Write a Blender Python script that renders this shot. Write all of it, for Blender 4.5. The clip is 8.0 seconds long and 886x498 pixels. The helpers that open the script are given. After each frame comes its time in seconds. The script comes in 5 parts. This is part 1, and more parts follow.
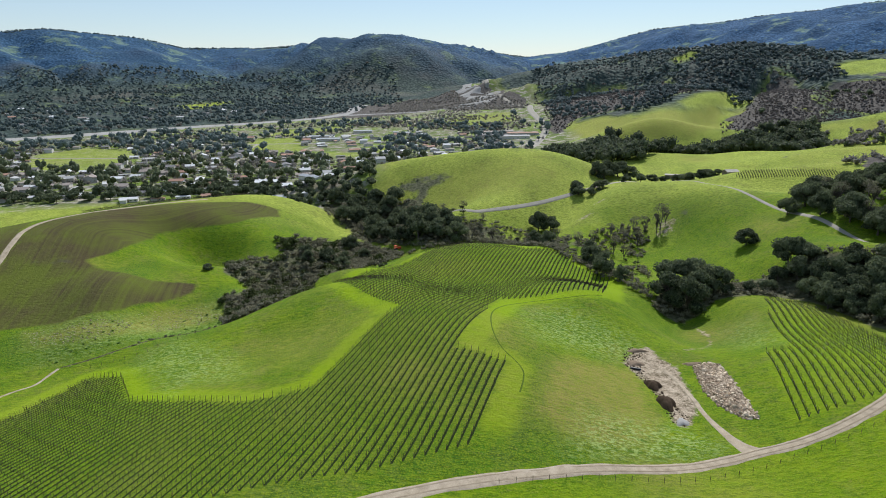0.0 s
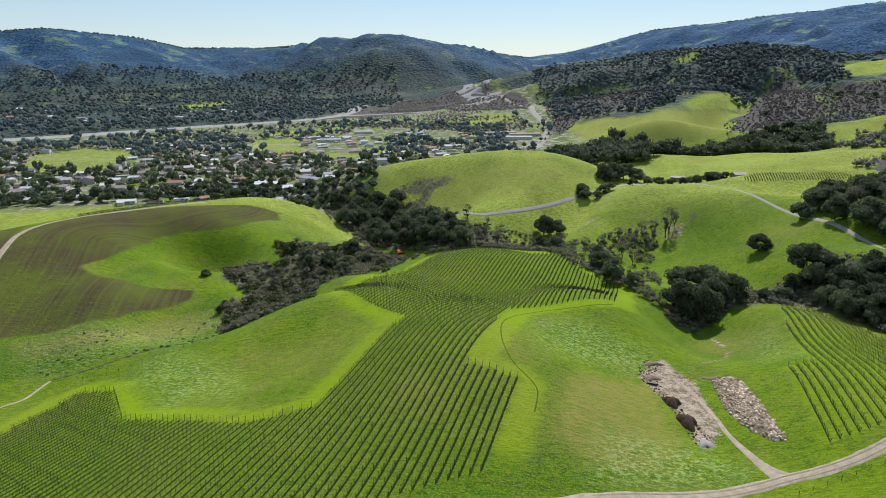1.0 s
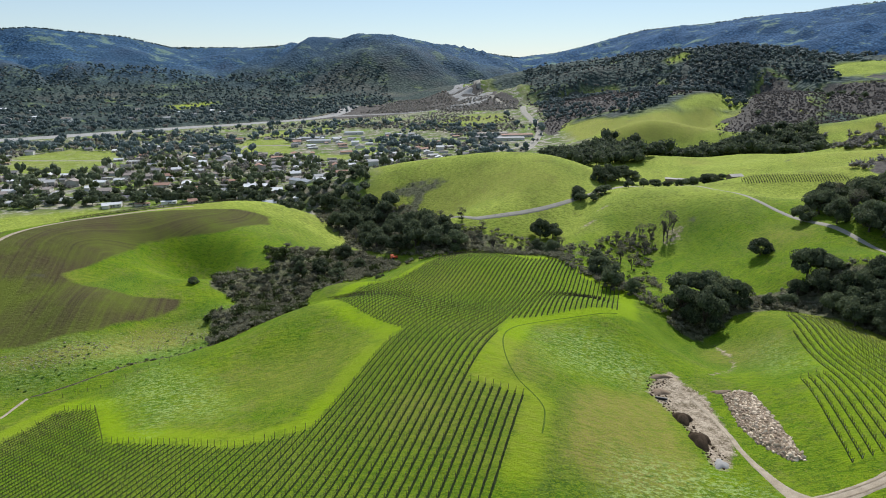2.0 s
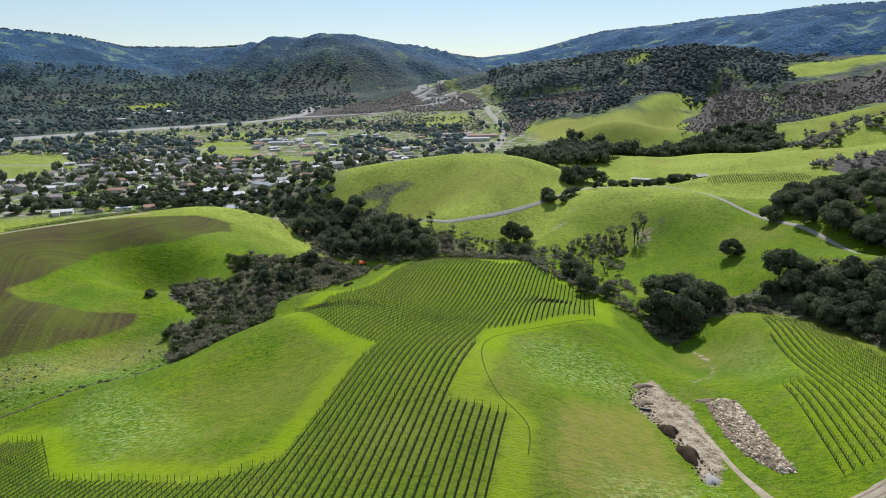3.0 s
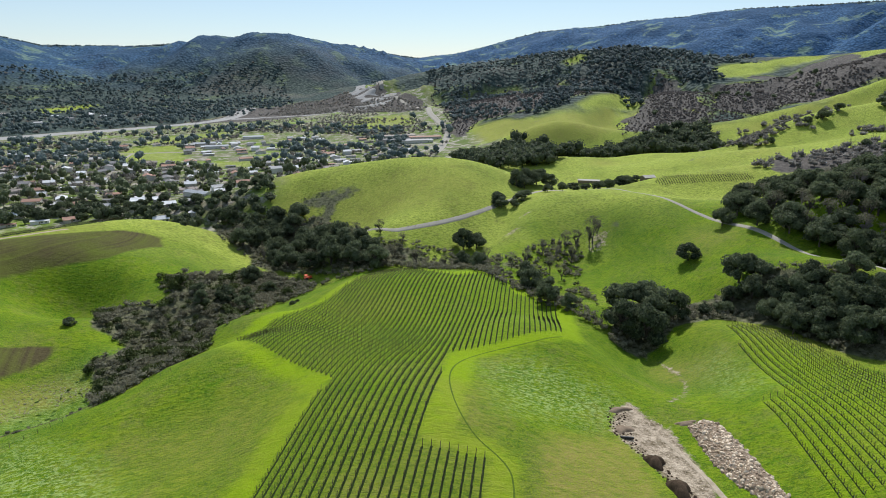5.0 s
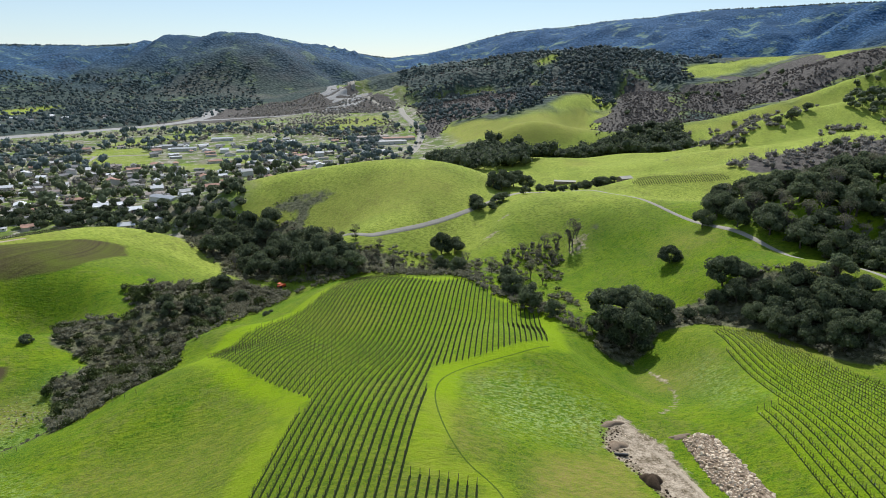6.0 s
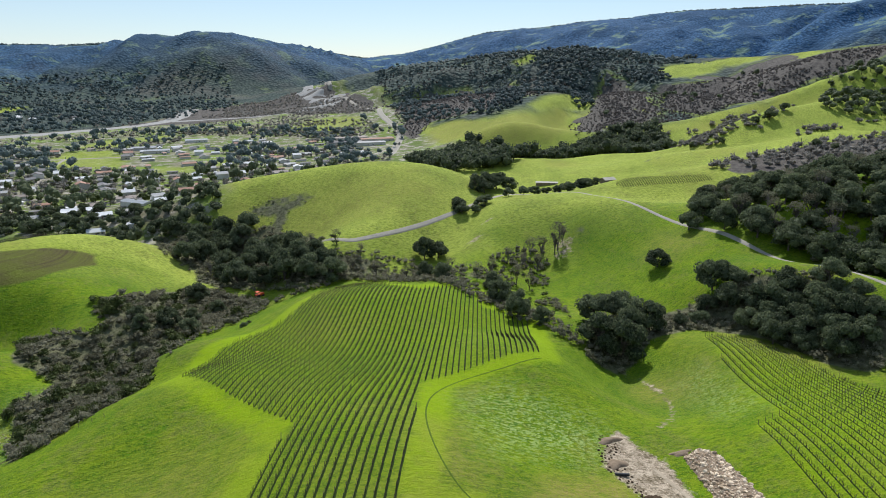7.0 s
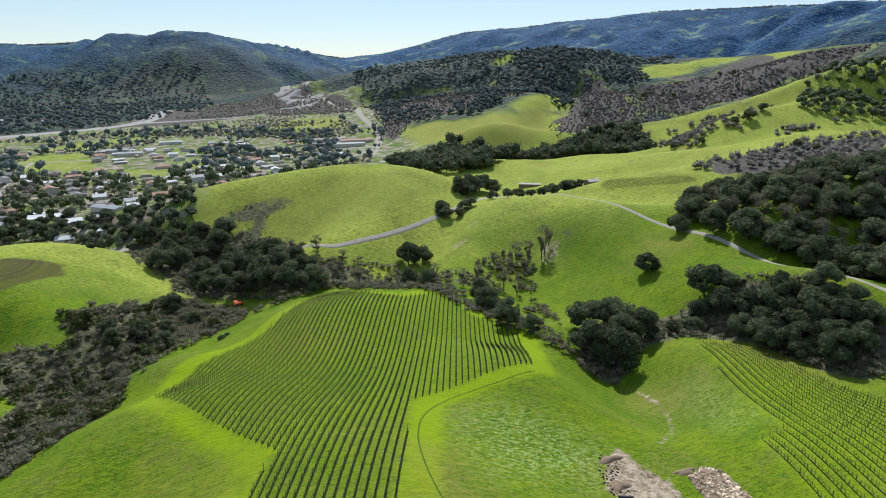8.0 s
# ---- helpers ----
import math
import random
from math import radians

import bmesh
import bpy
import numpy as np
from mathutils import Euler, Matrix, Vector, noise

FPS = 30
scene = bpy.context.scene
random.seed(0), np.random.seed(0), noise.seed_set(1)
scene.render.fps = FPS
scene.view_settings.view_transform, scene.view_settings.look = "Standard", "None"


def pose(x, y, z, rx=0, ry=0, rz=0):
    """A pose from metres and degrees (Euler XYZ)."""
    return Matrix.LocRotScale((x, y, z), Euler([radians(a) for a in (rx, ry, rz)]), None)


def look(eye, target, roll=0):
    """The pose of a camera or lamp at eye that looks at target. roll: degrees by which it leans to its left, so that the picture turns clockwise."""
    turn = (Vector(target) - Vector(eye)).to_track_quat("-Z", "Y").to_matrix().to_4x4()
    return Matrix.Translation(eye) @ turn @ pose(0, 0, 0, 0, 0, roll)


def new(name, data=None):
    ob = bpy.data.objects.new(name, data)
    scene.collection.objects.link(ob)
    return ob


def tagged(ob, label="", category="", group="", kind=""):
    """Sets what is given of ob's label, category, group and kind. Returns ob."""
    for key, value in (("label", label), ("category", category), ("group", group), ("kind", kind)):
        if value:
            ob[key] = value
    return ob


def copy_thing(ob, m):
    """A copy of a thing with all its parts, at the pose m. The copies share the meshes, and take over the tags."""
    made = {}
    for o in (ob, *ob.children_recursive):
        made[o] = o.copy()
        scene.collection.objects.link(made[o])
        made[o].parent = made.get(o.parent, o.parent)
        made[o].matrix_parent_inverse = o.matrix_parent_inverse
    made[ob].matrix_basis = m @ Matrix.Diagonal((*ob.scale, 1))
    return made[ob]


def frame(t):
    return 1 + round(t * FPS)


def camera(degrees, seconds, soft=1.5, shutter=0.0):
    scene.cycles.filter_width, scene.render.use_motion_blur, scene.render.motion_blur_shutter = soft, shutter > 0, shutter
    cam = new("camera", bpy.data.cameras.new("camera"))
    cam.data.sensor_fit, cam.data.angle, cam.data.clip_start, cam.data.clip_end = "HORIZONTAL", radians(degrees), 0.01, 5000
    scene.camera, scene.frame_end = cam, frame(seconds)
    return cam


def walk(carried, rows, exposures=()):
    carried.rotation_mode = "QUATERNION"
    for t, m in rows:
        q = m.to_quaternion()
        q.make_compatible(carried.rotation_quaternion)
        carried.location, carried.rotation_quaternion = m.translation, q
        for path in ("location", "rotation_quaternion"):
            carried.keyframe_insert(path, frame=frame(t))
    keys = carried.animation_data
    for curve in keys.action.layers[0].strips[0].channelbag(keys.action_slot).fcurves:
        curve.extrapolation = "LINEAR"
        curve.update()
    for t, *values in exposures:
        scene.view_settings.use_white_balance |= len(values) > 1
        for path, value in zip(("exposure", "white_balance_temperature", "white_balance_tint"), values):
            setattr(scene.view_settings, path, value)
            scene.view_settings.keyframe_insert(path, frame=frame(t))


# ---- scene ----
cam = camera(71.36, 8.0, 1.0)
# seconds, place, yaw, pitch, roll
FLIGHT = [
    (0, 0.01, -0.12, 120.04, 0.00, -16.53, -0.26),
    (0.5, -1.31, 4.68, 120.16, -0.01, -16.53, -0.21),
    (1, -2.71, 9.48, 120.28, -0.03, -16.52, -0.17),
    (1.5, -4.14, 14.28, 120.40, -0.13, -16.52, -0.13),
    (1.7, -4.71, 16.21, 120.45, -0.33, -16.52, -0.11),
    (2.8, -7.67, 26.83, 120.73, -3.69, -16.51, -0.03),
    (3, -8.17, 28.77, 120.78, -4.34, -16.51, -0.02),
    (3.5, -9.32, 33.63, 120.91, -5.95, -16.50, 0.01),
    (4, -10.35, 38.52, 121.04, -7.32, -16.50, 0.03),
    (4.5, -11.24, 43.43, 121.17, -8.73, -16.49, 0.06),
    (4.7, -11.55, 45.40, 121.23, -9.22, -16.49, 0.07),
    (5.8, -12.89, 56.33, 121.53, -12.05, -16.48, 0.11),
    (6, -13.06, 58.34, 121.58, -12.55, -16.48, 0.11),
    (6.5, -13.43, 63.38, 121.72, -13.77, -16.48, 0.12),
    (7, -13.70, 68.46, 121.87, -14.62, -16.48, 0.13),
    (7.5, -13.92, 73.58, 122.01, -15.57, -16.47, 0.14),
    (8, -14.11, 78.75, 122.16, -16.61, -16.47, 0.14),
]


def aimed(x, y, z, yaw, pitch, roll):
    way = pose(0, 0, 0, pitch, 0, yaw) @ Vector((0, 10, 0))
    return look((x, y, z), Vector((x, y, z)) + way, roll)


walk(cam, [(t, aimed(*row)) for t, *row in FLIGHT], [(0.0, 0.10, 6120.0, 10.0), (8.0, 0.20, 6120.0, 10.0)])

# ---- light ----
SUN_AZIMUTH, SUN_HEIGHT = 17.0, 45.0  # degrees to the right of +y, above the horizon
world = bpy.data.worlds.new("sky")
scene.world = world
world.use_nodes = True
sky = world.node_tree.nodes.new("ShaderNodeTexSky")
sky.sky_type, sky.sun_disc = "NISHITA", False
sky.sun_elevation, sky.sun_rotation = radians(SUN_HEIGHT), radians(SUN_AZIMUTH)
sky.air_density, sky.dust_density, sky.ozone_density = 1.0, 0.0, 2.0
backing = world.node_tree.nodes["Background"]
backing.inputs["Strength"].default_value = 0.09
haze = world.node_tree.nodes.new("ShaderNodeMix")
haze.data_type = "RGBA"
haze.inputs[0].default_value = 0.4
haze.inputs[7].default_value = (5.8, 7.05, 8.3, 1.0)
world.node_tree.links.new(sky.outputs[0], haze.inputs[6])
world.node_tree.links.new(haze.outputs[2], backing.inputs["Color"])
sun = new("sun", bpy.data.lights.new("sun", "SUN"))
sun.data.energy, sun.data.angle, sun.data.color = 4.8, radians(0.53), (1.0, 0.96, 0.90)
az, el = radians(SUN_AZIMUTH), radians(SUN_HEIGHT)
sun.matrix_world = look((400 * math.sin(az), 400 * math.cos(az), 700), Vector((400 * math.sin(az), 400 * math.cos(az), 700)) - Vector((math.sin(az) * math.cos(el), math.cos(az) * math.cos(el), math.sin(el))))



# ---- materials ----
def material(name):
    m = bpy.data.materials.new(name)
    m.use_nodes = True
    return m, m.node_tree.nodes, m.node_tree.links, m.node_tree.nodes["Principled BSDF"]


class Net:
    """Short hand for a node material."""

    def __init__(self, name, rough=0.9, spec=0.15):
        self.m, self.n, self.l, self.out = material(name)
        self.out.inputs["Roughness"].default_value = rough
        self.out.inputs["Specular IOR Level"].default_value = spec

    def put(self, socket, value):
        if isinstance(value, (int, float)):
            socket.default_value = value
        elif isinstance(value, tuple):
            socket.default_value = (*value, 1.0) if len(socket.default_value) == 4 else value
        else:
            self.l.new(value, socket)

    def place(self):
        return self.n.new("ShaderNodeNewGeometry").outputs["Position"]

    def noise(self, size, detail=4, vector=None, rough=0.55, lumps=False):
        node = self.n.new("ShaderNodeTexNoise")
        self.put(node.inputs["Vector"], vector or self.place())
        node.inputs["Scale"].default_value = 1.0 / size
        node.inputs["Detail"].default_value, node.inputs["Roughness"].default_value = detail, rough
        return node.outputs["Fac"]

    def cells(self, size, vector=None, feature="F1"):
        node = self.n.new("ShaderNodeTexVoronoi")
        node.feature = feature
        self.put(node.inputs["Vector"], vector or self.place())
        node.inputs["Scale"].default_value = 1.0 / size
        return node

    def math(self, how, a, b=0.0):
        node = self.n.new("ShaderNodeMath")
        node.operation = how
        self.put(node.inputs[0], a), self.put(node.inputs[1], b)
        return node.outputs[0]

    def ramp(self, fac, low, high):
        node = self.n.new("ShaderNodeMapRange")
        self.put(node.inputs[0], fac)
        node.inputs[1].default_value, node.inputs[2].default_value = low, high
        return node.outputs[0]

    def mix(self, fac, a, b):
        node = self.n.new("ShaderNodeMix")
        node.data_type = "RGBA"
        self.put(node.inputs[0], fac), self.put(node.inputs[6], a), self.put(node.inputs[7], b)
        return node.outputs[2]

    def attribute(self, name):
        node = self.n.new("ShaderNodeAttribute")
        node.attribute_name = name
        return node.outputs["Fac"]

    def each(self):
        return self.n.new("ShaderNodeObjectInfo").outputs["Random"]

    def island(self):
        return self.n.new("ShaderNodeNewGeometry").outputs["Random Per Island"]

    def stretched(self, x, y, z, turn=0.0):
        node = self.n.new("ShaderNodeMapping")
        self.put(node.inputs["Vector"], self.place())
        node.inputs["Scale"].default_value = (x, y, z)
        node.inputs["Rotation"].default_value = (0, 0, radians(turn))
        return node.outputs[0]

    def bump(self, height, strength, distance):
        node = self.n.new("ShaderNodeBump")
        node.inputs["Strength"].default_value, node.inputs["Distance"].default_value = strength, distance
        self.put(node.inputs["Height"], height)
        self.l.new(node.outputs[0], self.out.inputs["Normal"])

    def done(self, colour):
        self.put(self.out.inputs["Base Color"], colour)
        return self.m


def plain(name, a, b, size, rough=0.85, spec=0.2, bump=0.3, deep=0.03, metal=0.0, island=False, each=False):
    """Two tones broken by grain at two scales."""
    k = Net(name, rough, spec)
    k.out.inputs["Metallic"].default_value = metal
    wide, fine = k.noise(size, 4), k.noise(size / 9, 3)
    fac = k.math("ADD", k.math("MULTIPLY", wide, 0.6), k.math("MULTIPLY", fine, 0.4))
    if island:
        fac = k.math("ADD", k.math("MULTIPLY", fac, 0.5), k.math("MULTIPLY", k.island(), 0.5))
    if each:
        fac = k.math("ADD", k.math("MULTIPLY", fac, 0.4), k.math("MULTIPLY", k.each(), 0.6))
    k.bump(fine, bump, deep)
    return k.done(k.mix(k.ramp(fac, 0.25, 0.75), a, b))


def leaf_material(name, dark, light, through_light=0.25):
    """Leaves that let a little sun through."""
    k = Net(name, 0.7, 0.14)
    fac = k.math("ADD", k.math("MULTIPLY", k.island(), 0.55), k.math("MULTIPLY", k.each(), 0.45))
    colour = k.mix(fac, dark, light)
    k.put(k.out.inputs["Base Color"], colour)
    if through_light:
        thin = k.n.new("ShaderNodeBsdfTranslucent")
        k.put(thin.inputs["Color"], colour)
        both = k.n.new("ShaderNodeMixShader")
        both.inputs[0].default_value = through_light
        k.l.new(k.out.outputs[0], both.inputs[1]), k.l.new(thin.outputs[0], both.inputs[2])
        k.l.new(both.outputs[0], k.n["Material Output"].inputs["Surface"])
    return k.m


def ground_material():
    """Grass, ploughed soil, scrub floor, woods, hazed ranges and town ground, by the land cover stored on the sheet."""
    k = Net("meadow_ground", 0.95, 0.08)
    big, mid = k.noise(46, 4), k.noise(7, 5)
    blades = k.noise(1.0, 3, k.stretched(0.9, 2.6, 1.0, 20))
    swathe = k.noise(1.0, 5, k.stretched(0.16, 0.75, 0.4, 12), 0.7)
    tuft, speck = k.noise(1.0, 5, k.stretched(0.42, 0.95, 0.6, 14), 0.72), k.noise(0.5, 3, None, 0.7)
    grass = k.mix(k.ramp(big, 0.4, 0.6), GRASS_DEEP, GRASS_LIGHT)
    grass = k.mix(k.math("MULTIPLY", k.ramp(mid, 0.42, 0.72), 0.6), grass, GRASS_YELLOW)
    grass = k.mix(k.math("MULTIPLY", k.ramp(swathe, 0.46, 0.6), 0.55), grass, GRASS_YELLOW)
    grass = k.mix(k.math("MULTIPLY", k.ramp(k.noise(17, 6, None, 0.65), 0.47, 0.6), 0.55), grass, GRASS_LUSH)
    grass = k.mix(k.math("MULTIPLY", k.attribute("pasture"), 0.8), grass, GRASS_PASTURE)
    grass = k.mix(k.math("MULTIPLY", k.ramp(k.math("ADD", k.math("MULTIPLY", k.noise(3.4, 7, None, 0.72), 0.55), k.math("MULTIPLY", k.noise(21, 4), 0.45)), 0.5, 0.6), 0.55), grass, GRASS_OLIVE)
    grass = k.mix(k.math("MULTIPLY", k.attribute("deep"), 0.75), grass, GRASS_DEEPER)
    grass = k.mix(k.math("MULTIPLY", k.attribute("mown"), k.ramp(mid, 0.15, 0.45)), grass, GRASS_MOWN)
    dry = k.math("MULTIPLY", k.attribute("dry"), k.ramp(k.math("ADD", k.math("MULTIPLY", swathe, 0.6), k.math("MULTIPLY", k.noise(3.5, 5), 0.4)), 0.4, 0.58))
    grass = k.mix(k.math("ADD", k.math("MULTIPLY", dry, 0.55), k.math("MULTIPLY", k.attribute("dry"), 0.4)), grass, DRY_GRASS)
    grass = k.mix(k.math("MULTIPLY", k.ramp(tuft, 0.495, 0.545), k.math("SUBTRACT", 0.55, k.math("MULTIPLY", k.math("MAXIMUM", k.attribute("mown"), k.attribute("dry")), 0.4))), grass, GRASS_DARK)
    grass = k.mix(k.math("MULTIPLY", k.ramp(speck, 0.5, 0.57), 0.6), grass, GRASS_YELLOW)
    grass = k.mix(k.math("MULTIPLY", k.ramp(k.noise(1.1, 4, None, 0.75), 0.6, 0.68), 0.4), grass, DRY_GRASS)
    weed = k.attribute("weed")
    grass = k.mix(k.math("MULTIPLY", weed, k.math("MULTIPLY", k.ramp(k.noise(1.0, 5, k.stretched(0.6, 1.1, 0.7, 14), 0.75), 0.505, 0.55), 0.65)), grass, WEED)
    grass = k.mix(k.math("MULTIPLY", weed, k.math("MULTIPLY", k.ramp(k.noise(2.6, 5, None, 0.75), 0.54, 0.62), 0.7)), grass, GRASS_DEEPER)
    lines = k.n.new("ShaderNodeCombineXYZ")
    k.put(lines.inputs[0], k.math("MULTIPLY", k.attribute("across"), 0.55))
    k.put(lines.inputs[1], k.math("MULTIPLY", k.noise(40, 3), 1.4))
    furrows = k.noise(1.0, 5, lines.outputs[0], 0.65)
    soil = k.mix(k.math("MULTIPLY", k.ramp(furrows, 0.3, 0.75), 0.6), SOIL, SOIL_PALE)
    veil = k.math("ADD", k.math("MULTIPLY", furrows, 0.3), k.math("MULTIPLY", k.noise(55, 6, None, 0.6), 0.7))
    soil = k.mix(k.math("MULTIPLY", k.ramp(veil, 0.44, 0.58), 0.75), soil, SOIL_GREEN)
    colour = k.mix(k.ramp(k.math("ADD", k.attribute("plough"), k.math("MULTIPLY", k.math("SUBTRACT", mid, 0.5), 0.5)), 0.3, 0.7), grass, soil)
    bare = k.mix(k.ramp(k.math("ADD", k.math("MULTIPLY", k.noise(3.0, 6, None, 0.65), 0.55), k.math("MULTIPLY", k.noise(0.8, 4, None, 0.7), 0.45)), 0.41, 0.57), BARE_DARK, BARE_PALE)
    colour = k.mix(k.ramp(k.math("ADD", k.attribute("bare"), k.math("MULTIPLY", k.math("SUBTRACT", k.noise(2.2, 6, None, 0.7), 0.5), 1.7)), 0.35, 0.7), colour, bare)
    litter = k.mix(k.ramp(k.noise(2.5, 5), 0.35, 0.65), LITTER, LITTER_PALE)
    colour = k.mix(k.ramp(k.math("ADD", k.attribute("scrub"), k.math("MULTIPLY", k.math("SUBTRACT", mid, 0.5), 0.8)), 0.4, 0.7), colour, litter)
    yard = k.mix(k.ramp(k.noise(26, 4), 0.42, 0.62), VALLEY_GREEN, VALLEY_BROWN)
    yard = k.mix(k.math("MULTIPLY", k.ramp(k.noise(80, 6, None, 0.62), 0.53, 0.6), 0.8), yard, VALLEY_GRASS)
    yard = k.mix(k.ramp(k.noise(13, 5, None, 0.7), 0.52, 0.6), yard, VALLEY_PALE)
    colour = k.mix(k.attribute("town"), colour, yard)
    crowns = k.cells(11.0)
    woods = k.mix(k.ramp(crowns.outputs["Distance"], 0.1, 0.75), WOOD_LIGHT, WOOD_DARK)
    woods = k.mix(k.math("MULTIPLY", k.ramp(k.noise(120, 6), 0.55, 0.68), k.ramp(k.noise(22, 4), 0.42, 0.6)), woods, WOOD_GLADE)
    woods = k.mix(k.ramp(k.noise(260, 6), 0.52, 0.7), woods, WOOD_BROWN)
    tufts = k.noise(6, 5, None, 0.7)
    brown = k.mix(k.ramp(tufts, 0.35, 0.65), SLOPE_DARK, SLOPE_PALE)
    colour = k.mix(k.ramp(k.math("ADD", k.attribute("brown"), k.math("MULTIPLY", k.math("SUBTRACT", k.noise(38, 5), 0.5), 2.2)), 0.42, 0.62), colour, brown)
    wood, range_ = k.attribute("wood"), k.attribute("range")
    # far ranges: the blue of distance haze is mixed into their colour
    hazy_scrub = k.mix(k.ramp(crowns.outputs["Distance"], 0.1, 0.7), HAZY_RANGE_LIGHT, HAZY_RANGE_DARK)
    hazy_scrub = k.mix(k.math("MULTIPLY", k.ramp(k.noise(210, 7, None, 0.62), 0.46, 0.6), 0.75), hazy_scrub, HAZY_RANGE_DARK)
    hazy_scrub = k.mix(k.math("MULTIPLY", k.ramp(k.noise(110, 7, None, 0.68), 0.55, 0.63), 0.8), hazy_scrub, HAZY_RANGE_GLADE)
    woods = k.mix(range_, woods, hazy_scrub)
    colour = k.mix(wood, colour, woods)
    low = k.math("MULTIPLY", k.math("ADD", k.math("MULTIPLY", tuft, 0.5), k.math("ADD", k.math("MULTIPLY", speck, 0.22), k.math("MULTIPLY", blades, 0.2))), k.math("SUBTRACT", 1.0, wood))
    tall = k.math("MULTIPLY", k.math("SUBTRACT", 1.0, crowns.outputs["Distance"]), k.math("MULTIPLY", wood, k.math("SUBTRACT", 3.6, k.math("MULTIPLY", range_, 1.6))))
    folds = k.math("ADD", k.math("MULTIPLY", k.noise(330, 5, None, 0.5), k.math("MULTIPLY", range_, 60.0)), k.math("MULTIPLY", k.noise(95, 4), k.math("MULTIPLY", wood, 7.0)))
    tall = k.math("ADD", tall, folds)
    k.bump(k.math("ADD", k.math("ADD", low, k.math("MULTIPLY", mid, 0.4)), tall), 1.0, 1.0)
    return k.done(colour)


GRASS_LUSH, GRASS_OLIVE = (0.050, 0.122, 0.004), (0.165, 0.158, 0.045)
GRASS_DEEPER, GRASS_PASTURE = (0.040, 0.108, 0.008), (0.385, 0.43, 0.082)
GRASS_DEEP, GRASS_LIGHT, GRASS_YELLOW, GRASS_DARK, GRASS_MOWN = (0.070, 0.155, 0.004), (0.118, 0.205, 0.005), (0.190, 0.240, 0.009), (0.026, 0.066, 0.005), (0.190, 0.290, 0.002)
DRY_GRASS, WEED = (0.25, 0.21, 0.06), (0.32, 0.41, 0.14)
SOIL, SOIL_PALE, SOIL_GREEN = (0.062, 0.05, 0.022), (0.12, 0.098, 0.042), (0.105, 0.135, 0.014)
BARE_DARK, BARE_PALE = (0.13, 0.10, 0.06), (0.44, 0.36, 0.265)
LITTER, LITTER_PALE = (0.065, 0.07, 0.035), (0.17, 0.165, 0.095)
VALLEY_PALE = (0.36, 0.33, 0.27)
VALLEY_GREEN, VALLEY_BROWN, VALLEY_GRASS = (0.11, 0.15, 0.035), (0.20, 0.18, 0.125), (0.16, 0.235, 0.025)
# woods lean blue-green, ranges blue: distance haze put into the base colours
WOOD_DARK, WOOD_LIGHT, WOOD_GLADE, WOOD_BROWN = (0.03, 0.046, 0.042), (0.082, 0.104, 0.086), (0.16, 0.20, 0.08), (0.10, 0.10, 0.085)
HAZY_RANGE_DARK, HAZY_RANGE_LIGHT, HAZY_RANGE_GLADE = (0.013, 0.050, 0.108), (0.050, 0.128, 0.25), (0.16, 0.235, 0.17)
SLOPE_DARK, SLOPE_PALE = (0.058, 0.051, 0.046), (0.135, 0.12, 0.104)

MEADOW = ground_material()
DIRT = plain("packed_dirt", (0.19, 0.15, 0.10), (0.48, 0.40, 0.30), 2.2, 0.95, 0.1, 0.7, 0.08)
ASPHALT = plain("pale_asphalt", (0.22, 0.20, 0.165), (0.34, 0.31, 0.255), 6.0, 0.9, 0.2, 0.2, 0.02)
GRAVEL = plain("river_gravel", (0.20, 0.19, 0.175), (0.40, 0.385, 0.36), 14.0, 0.95, 0.1, 0.4, 0.1)
POST = plain("weathered_post", (0.07, 0.055, 0.04), (0.16, 0.13, 0.10), 0.8, 0.9, 0.1, 0.3, 0.01, 0.0, False, True)
CANE = plain("vine_wood", (0.035, 0.028, 0.022), (0.085, 0.065, 0.05), 1.2, 0.95, 0.1, 0.2, 0.01)
# cut weeds with the shadow of the vines painted into the colour
SHADED_WEED = plain("shaded_weed", (0.014, 0.028, 0.008), (0.045, 0.06, 0.016), 0.9, 0.95, 0.05, 0.7, 0.08)
BARK = plain("bark", (0.06, 0.05, 0.04), (0.16, 0.13, 0.11), 0.6, 0.95, 0.1, 0.6, 0.05)
OAK_LEAF = leaf_material("oak_leaf", (0.026, 0.038, 0.021), (0.185, 0.215, 0.112), 0.42)
# leaves of distant trees, lightened and blued to carry the haze
HAZY_LEAF = leaf_material("hazy_leaf", (0.055, 0.08, 0.082), (0.195, 0.24, 0.22), 0.42)
HAZY_RIDGE_LEAF = leaf_material("hazy_ridge_oak_leaf", (0.045, 0.066, 0.07), (0.19, 0.228, 0.208), 0.38)
SLOPE_TWIG = leaf_material("brown_slope_twigs", (0.085, 0.074, 0.068), (0.215, 0.19, 0.172), 0.4)
PALE_BRUSH = leaf_material("pale_bare_brush", (0.155, 0.143, 0.122), (0.385, 0.355, 0.305), 0.5)
OLIVE_LEAF = leaf_material("shrub_leaf", (0.03, 0.045, 0.012), (0.10, 0.12, 0.035), 0.2)
TWIG = plain("grey_twigs", (0.075, 0.066, 0.055), (0.20, 0.18, 0.155), 1.5, 0.95, 0.05, 0.2, 0.02, 0.0, False, True)
BRUSH = leaf_material("grey_brush", (0.055, 0.056, 0.033), (0.27, 0.255, 0.17), 0.45)
STONE = plain("tan_stone", (0.27, 0.20, 0.13), (0.74, 0.60, 0.44), 0.9, 0.9, 0.2, 0.5, 0.04, 0.0, False, True)
STONE_HEAP = plain("tan_stone_heap", (0.25, 0.18, 0.12), (0.70, 0.57, 0.42), 0.9, 0.9, 0.2, 0.5, 0.04, 0.0, True)
